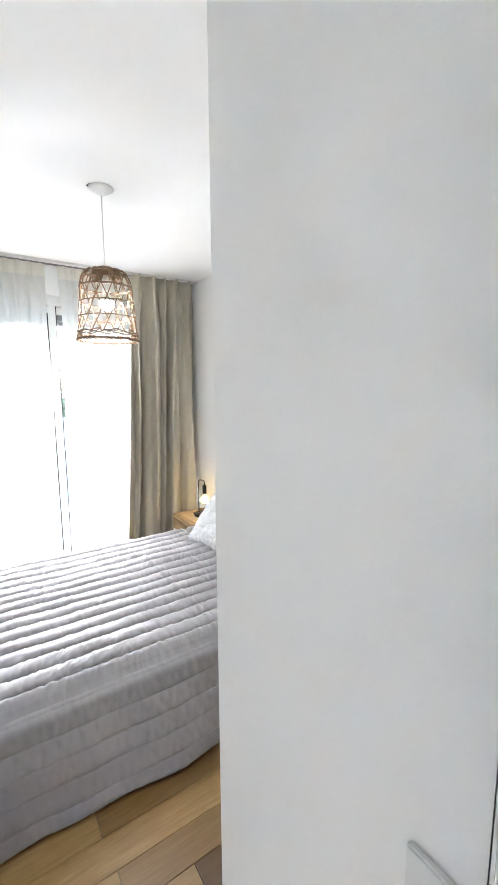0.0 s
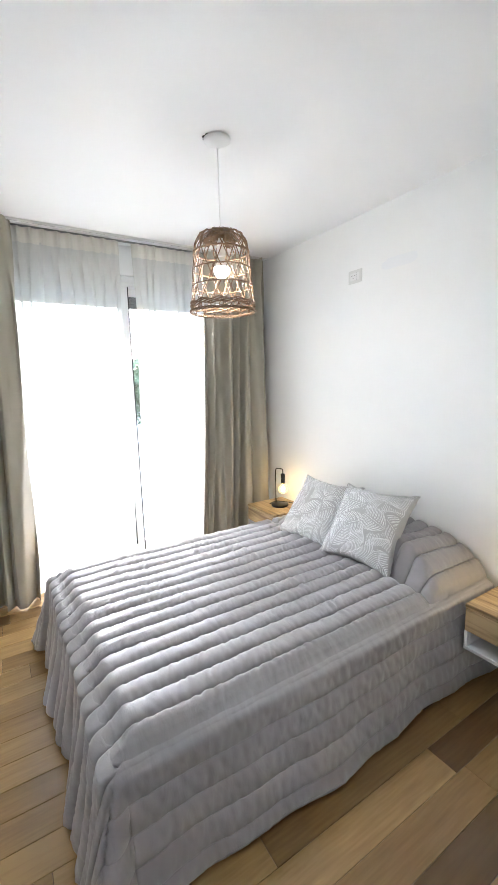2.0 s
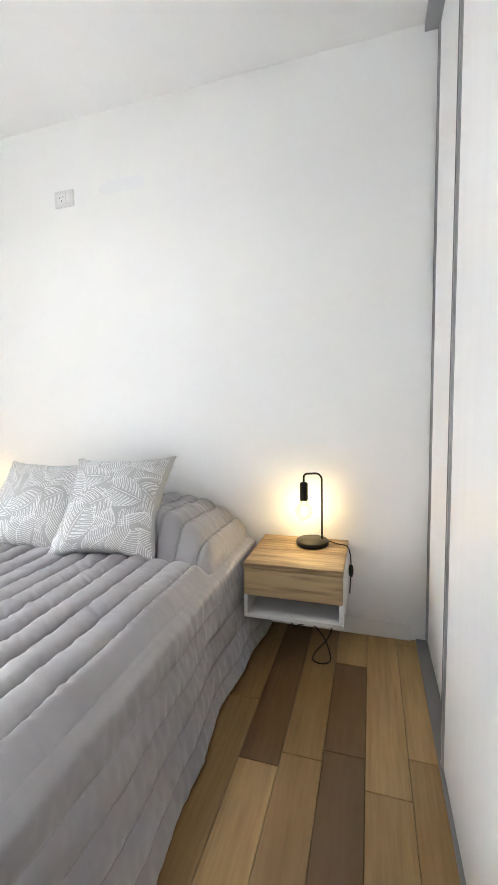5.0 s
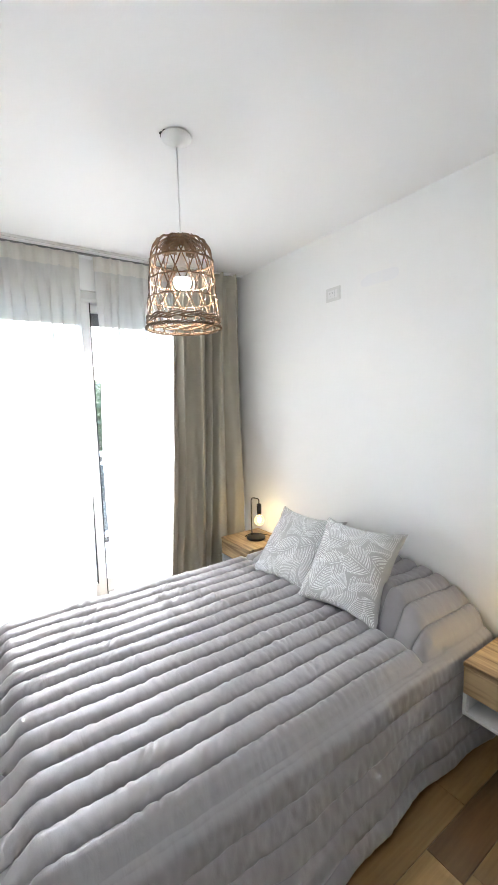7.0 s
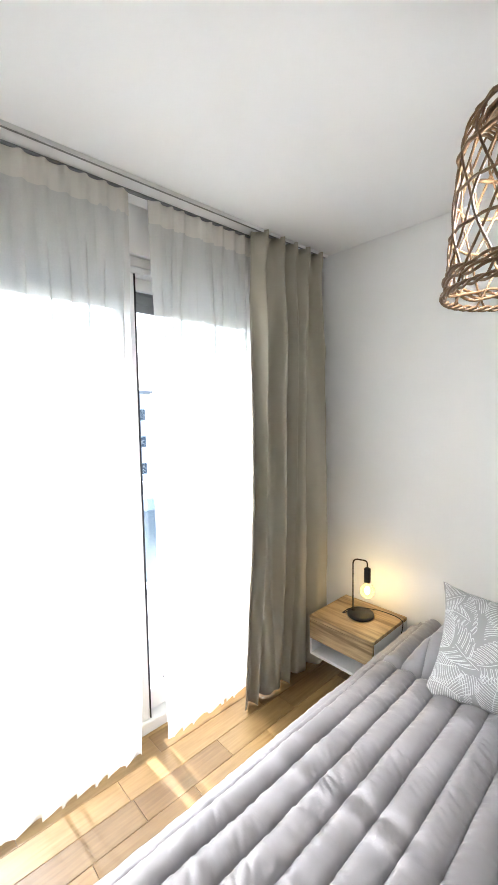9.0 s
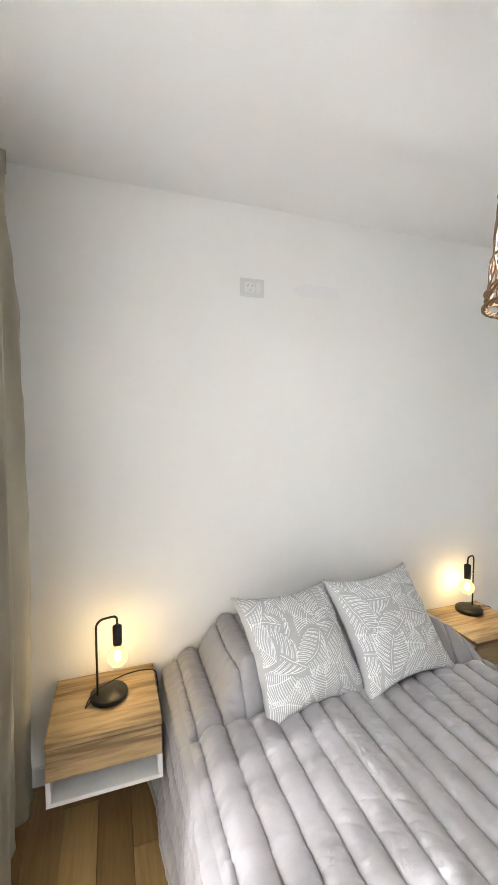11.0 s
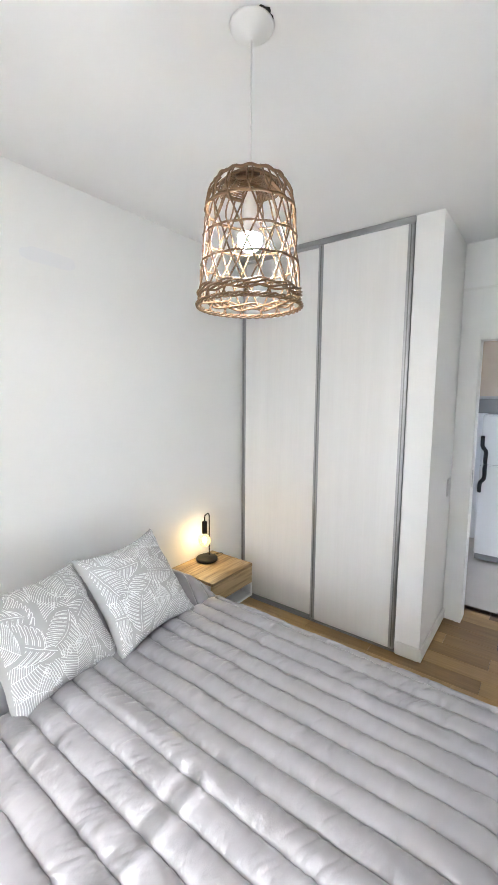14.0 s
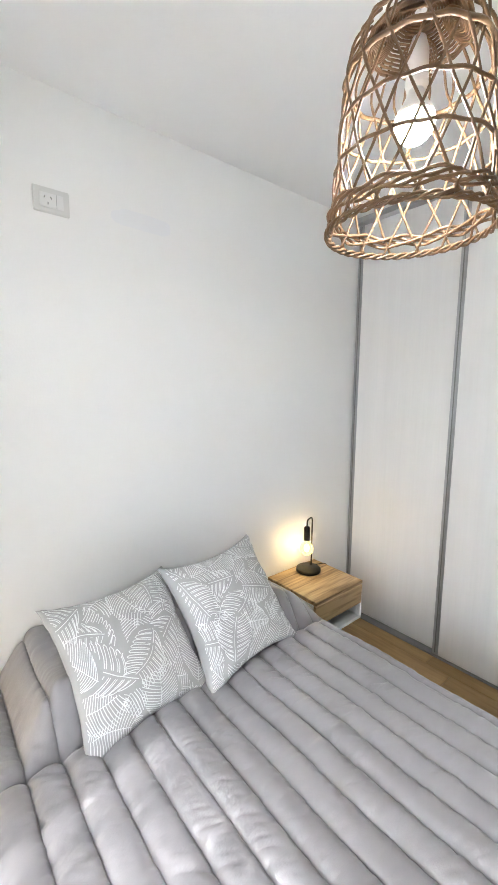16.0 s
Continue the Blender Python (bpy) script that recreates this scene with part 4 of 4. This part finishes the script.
def strand(sgn, turn):
    pts = []
    for k in range(25):
        z = 0.004 + (0.352 - 0.004) * k / 24
        a = sgn * turn * min(z, 0.30) / 0.30
        r = shade_radius(z) + 0.0025 * math.sin(z * 43 + (0 if sgn > 0 else 3.14))
        pts.append((r * math.cos(a), r * math.sin(a), z))
    return mesh_of("strand", tube(pts, 0.0026, 5), WICKER, True)


right_strand, left_strand = strand(1, 0.98), strand(-1, 0.98)
rng = random.Random(4)
for k in range(15):
    for me, off in ((right_strand, 0.0), (left_strand, 0.15)):
        piece("strand", me, shade, pose(0, 0, 0, 0, 0, (k * 24 + math.degrees(off)) + rng.uniform(-2.0, 2.0)))
# coiled cap under the crown
coil = []
for k in range(230):
    a = k * 0.42
    r = 0.012 + 0.0795 * k / 230
    coil.append((r * math.cos(a), r * math.sin(a), 0.372 - 4.2 * r * r * 1.2))
part("crown_coil", tube(coil, 0.0026, 5), WICKER, shade, "coiled wicker crown", True)
for c in range(4):
    ca = c * 1.5708 + 0.5
    swirl = []
    for k in range(90):
        a, r = k * 0.45, 0.006 + 0.030 * k / 90
        q = Vector((0.062 * math.cos(ca), 0.062 * math.sin(ca), 0.335))
        tang, outw = Vector((-math.sin(ca), math.cos(ca), 0)), Vector((math.cos(ca) * 0.75, math.sin(ca) * 0.75, -0.66))
        swirl.append(q + tang * r * math.cos(a) + outw * r * math.sin(a))
    part("rosette", tube(swirl, 0.0020, 5), WICKER, shade, "coiled wicker rosette", True)
# broken plaster round the rose; a flat dark sheet gives the hole its shade
hole = []
for k in range(26):
    a = 6.28318 * k / 26
    r = 0.032 + 0.008 * noise.noise(Vector((math.cos(a) * 2, math.sin(a) * 2, 1)))
    hole.append((r * math.cos(a), r * math.sin(a), 0))
bm = bmesh.new()
lo = [bm.verts.new((p[0] + PX - 0.034, p[1] + PY + 0.004, 2.6015)) for p in hole]
hi = [bm.verts.new((p[0] + PX - 0.034, p[1] + PY + 0.004, 2.606)) for p in hole]
bm.faces.new(lo)
for k in range(26):
    bm.faces.new((lo[k], lo[(k + 1) % 26], hi[(k + 1) % 26], hi[k]))
tagged(part("ceiling_hole", bm, DARK), "ragged dark hole in the plaster at the ceiling rose", "hole", kind="structure")


# ---- socket and switch ----
sock = thing("wall_socket", "grey-white wall socket plate with one outlet high on the wall", "socket", (0.0, -1.182, 2.217))
part("plate", box(-0.009, -0.0005, -0.061, 0.061, -0.043, 0.043, 0.003), PLATE, sock)
mod = part("insert", box(-0.0115, -0.0092, -0.040, 0.040, -0.024, 0.024, 0.001), PLASTIC, sock, "white socket insert")
part("divider", box(-0.0122, -0.0117, -0.0165, -0.0155, -0.024, 0.024), GREY, mod)
for yy, zz, rx in ((0.024, 0.008, 30), (0.002, 0.008, -30), (0.013, -0.011, 0)):
    me = mesh_of("slot", box(-0.0004, 0.0004, -0.0011, 0.0011, -0.004, 0.004), DARK)
    piece("slot", me, mod, pose(-0.0121, yy, zz, rx, 0, 0))
for b in ((-0.0100, -0.0092, -0.041, 0.041, 0.0242, 0.0256), (-0.0100, -0.0092, -0.041, 0.041, -0.0256, -0.0242)):
    part("shadow_line", box(*b), PLATE, sock)
sw = thing("light_switch", "white light switch plate with rocker beside the doorway", "switch", (PIER_X, -3.493, 0.990))
part("plate", box(-0.012, -0.0005, -0.038, 0.038, -0.06, 0.06, 0.003), PLASTIC, sw)
part("rocker", box(-0.0165, -0.0122, -0.014, 0.014, -0.03, 0.03, 0.0015), PLASTIC, sw)
# touched-up patch of paint
bm = bmesh.new()
vs = []
for k in range(40):
    a = 6.28318 * k / 40
    r = 1 + 0.18 * noise.noise(Vector((math.cos(a) * 1.5, math.sin(a) * 1.5, 4)))
    vs.append(bm.verts.new((-0.0006, -1.54 + 0.125 * r * (abs(math.cos(a)) ** 0.6) * math.copysign(1, math.cos(a)), 2.232 + 0.035 * r * (abs(math.sin(a)) ** 0.6) * math.copysign(1, math.sin(a)))))
bm.faces.new(vs)
structure(part("paint_patch", bm, mat("paint_touch_up", (0.818, 0.825, 0.837), 0.7, vary=0.01)), "faint bluish patch of touched-up paint", "paint patch")


# ---- plank floor ----
floor = structure(part("floor", box(LEFT_X - 0.02, 0.02, -3.84, WIN_Y + 0.05, -0.10, -0.006), SUBFLOOR), "warm brown hardwood plank floor with mixed tones", "floor")
PLANK_W = 0.128
LENGTHS = (0.45, 0.62, 0.80, 1.02)
plank_mesh = {}
for n, ln in enumerate(LENGTHS):
    for mname, m in (("oak", OAK), ("amber", AMBER), ("brown", BROWN)):
        b = bmesh.new()
        hx, hy, e = ln / 2 - 0.0008, PLANK_W / 2 - 0.0007, 0.0012
        lo = [b.verts.new((sx * hx, sy * hy, -0.005)) for sx, sy in ((-1, -1), (1, -1), (1, 1), (-1, 1))]
        md_ = [b.verts.new((sx * hx, sy * hy, -e)) for sx, sy in ((-1, -1), (1, -1), (1, 1), (-1, 1))]
        up = [b.verts.new((sx * (hx - e), sy * (hy - e), 0)) for sx, sy in ((-1, -1), (1, -1), (1, 1), (-1, 1))]
        for k in range(4):
            b.faces.new((lo[k], lo[(k + 1) % 4], md_[(k + 1) % 4], md_[k]))
            b.faces.new((md_[k], md_[(k + 1) % 4], up[(k + 1) % 4], up[k]))
        b.faces.new(up)
        plank_mesh[n, mname] = mesh_of("plank", b, m)
rng = random.Random(12)
y = -2.366 - PLANK_W * 11.5
row = 0
while y - PLANK_W / 2 < WIN_Y + 0.02:
    fixed = abs(y - (-2.43)) < 0.02
    x = LEFT_X - rng.uniform(0.0, 0.4)
    if fixed:
        x = -0.80 - 2 * 1.02
    last = ""
    while x < 0.0:
        n = rng.randrange(4)
        tone = rng.choices(("oak", "amber", "brown"), (6, 4, 1))[0]
        if fixed and x < -0.81:
            n, tone = 3, "oak"
        elif fixed:
            n, tone = 3, "brown"
        piece("plank", plank_mesh[n, tone], floor, pose(x + LENGTHS[n] / 2, y, 0))
        x += LENGTHS[n]
    y += PLANK_W
    row += 1
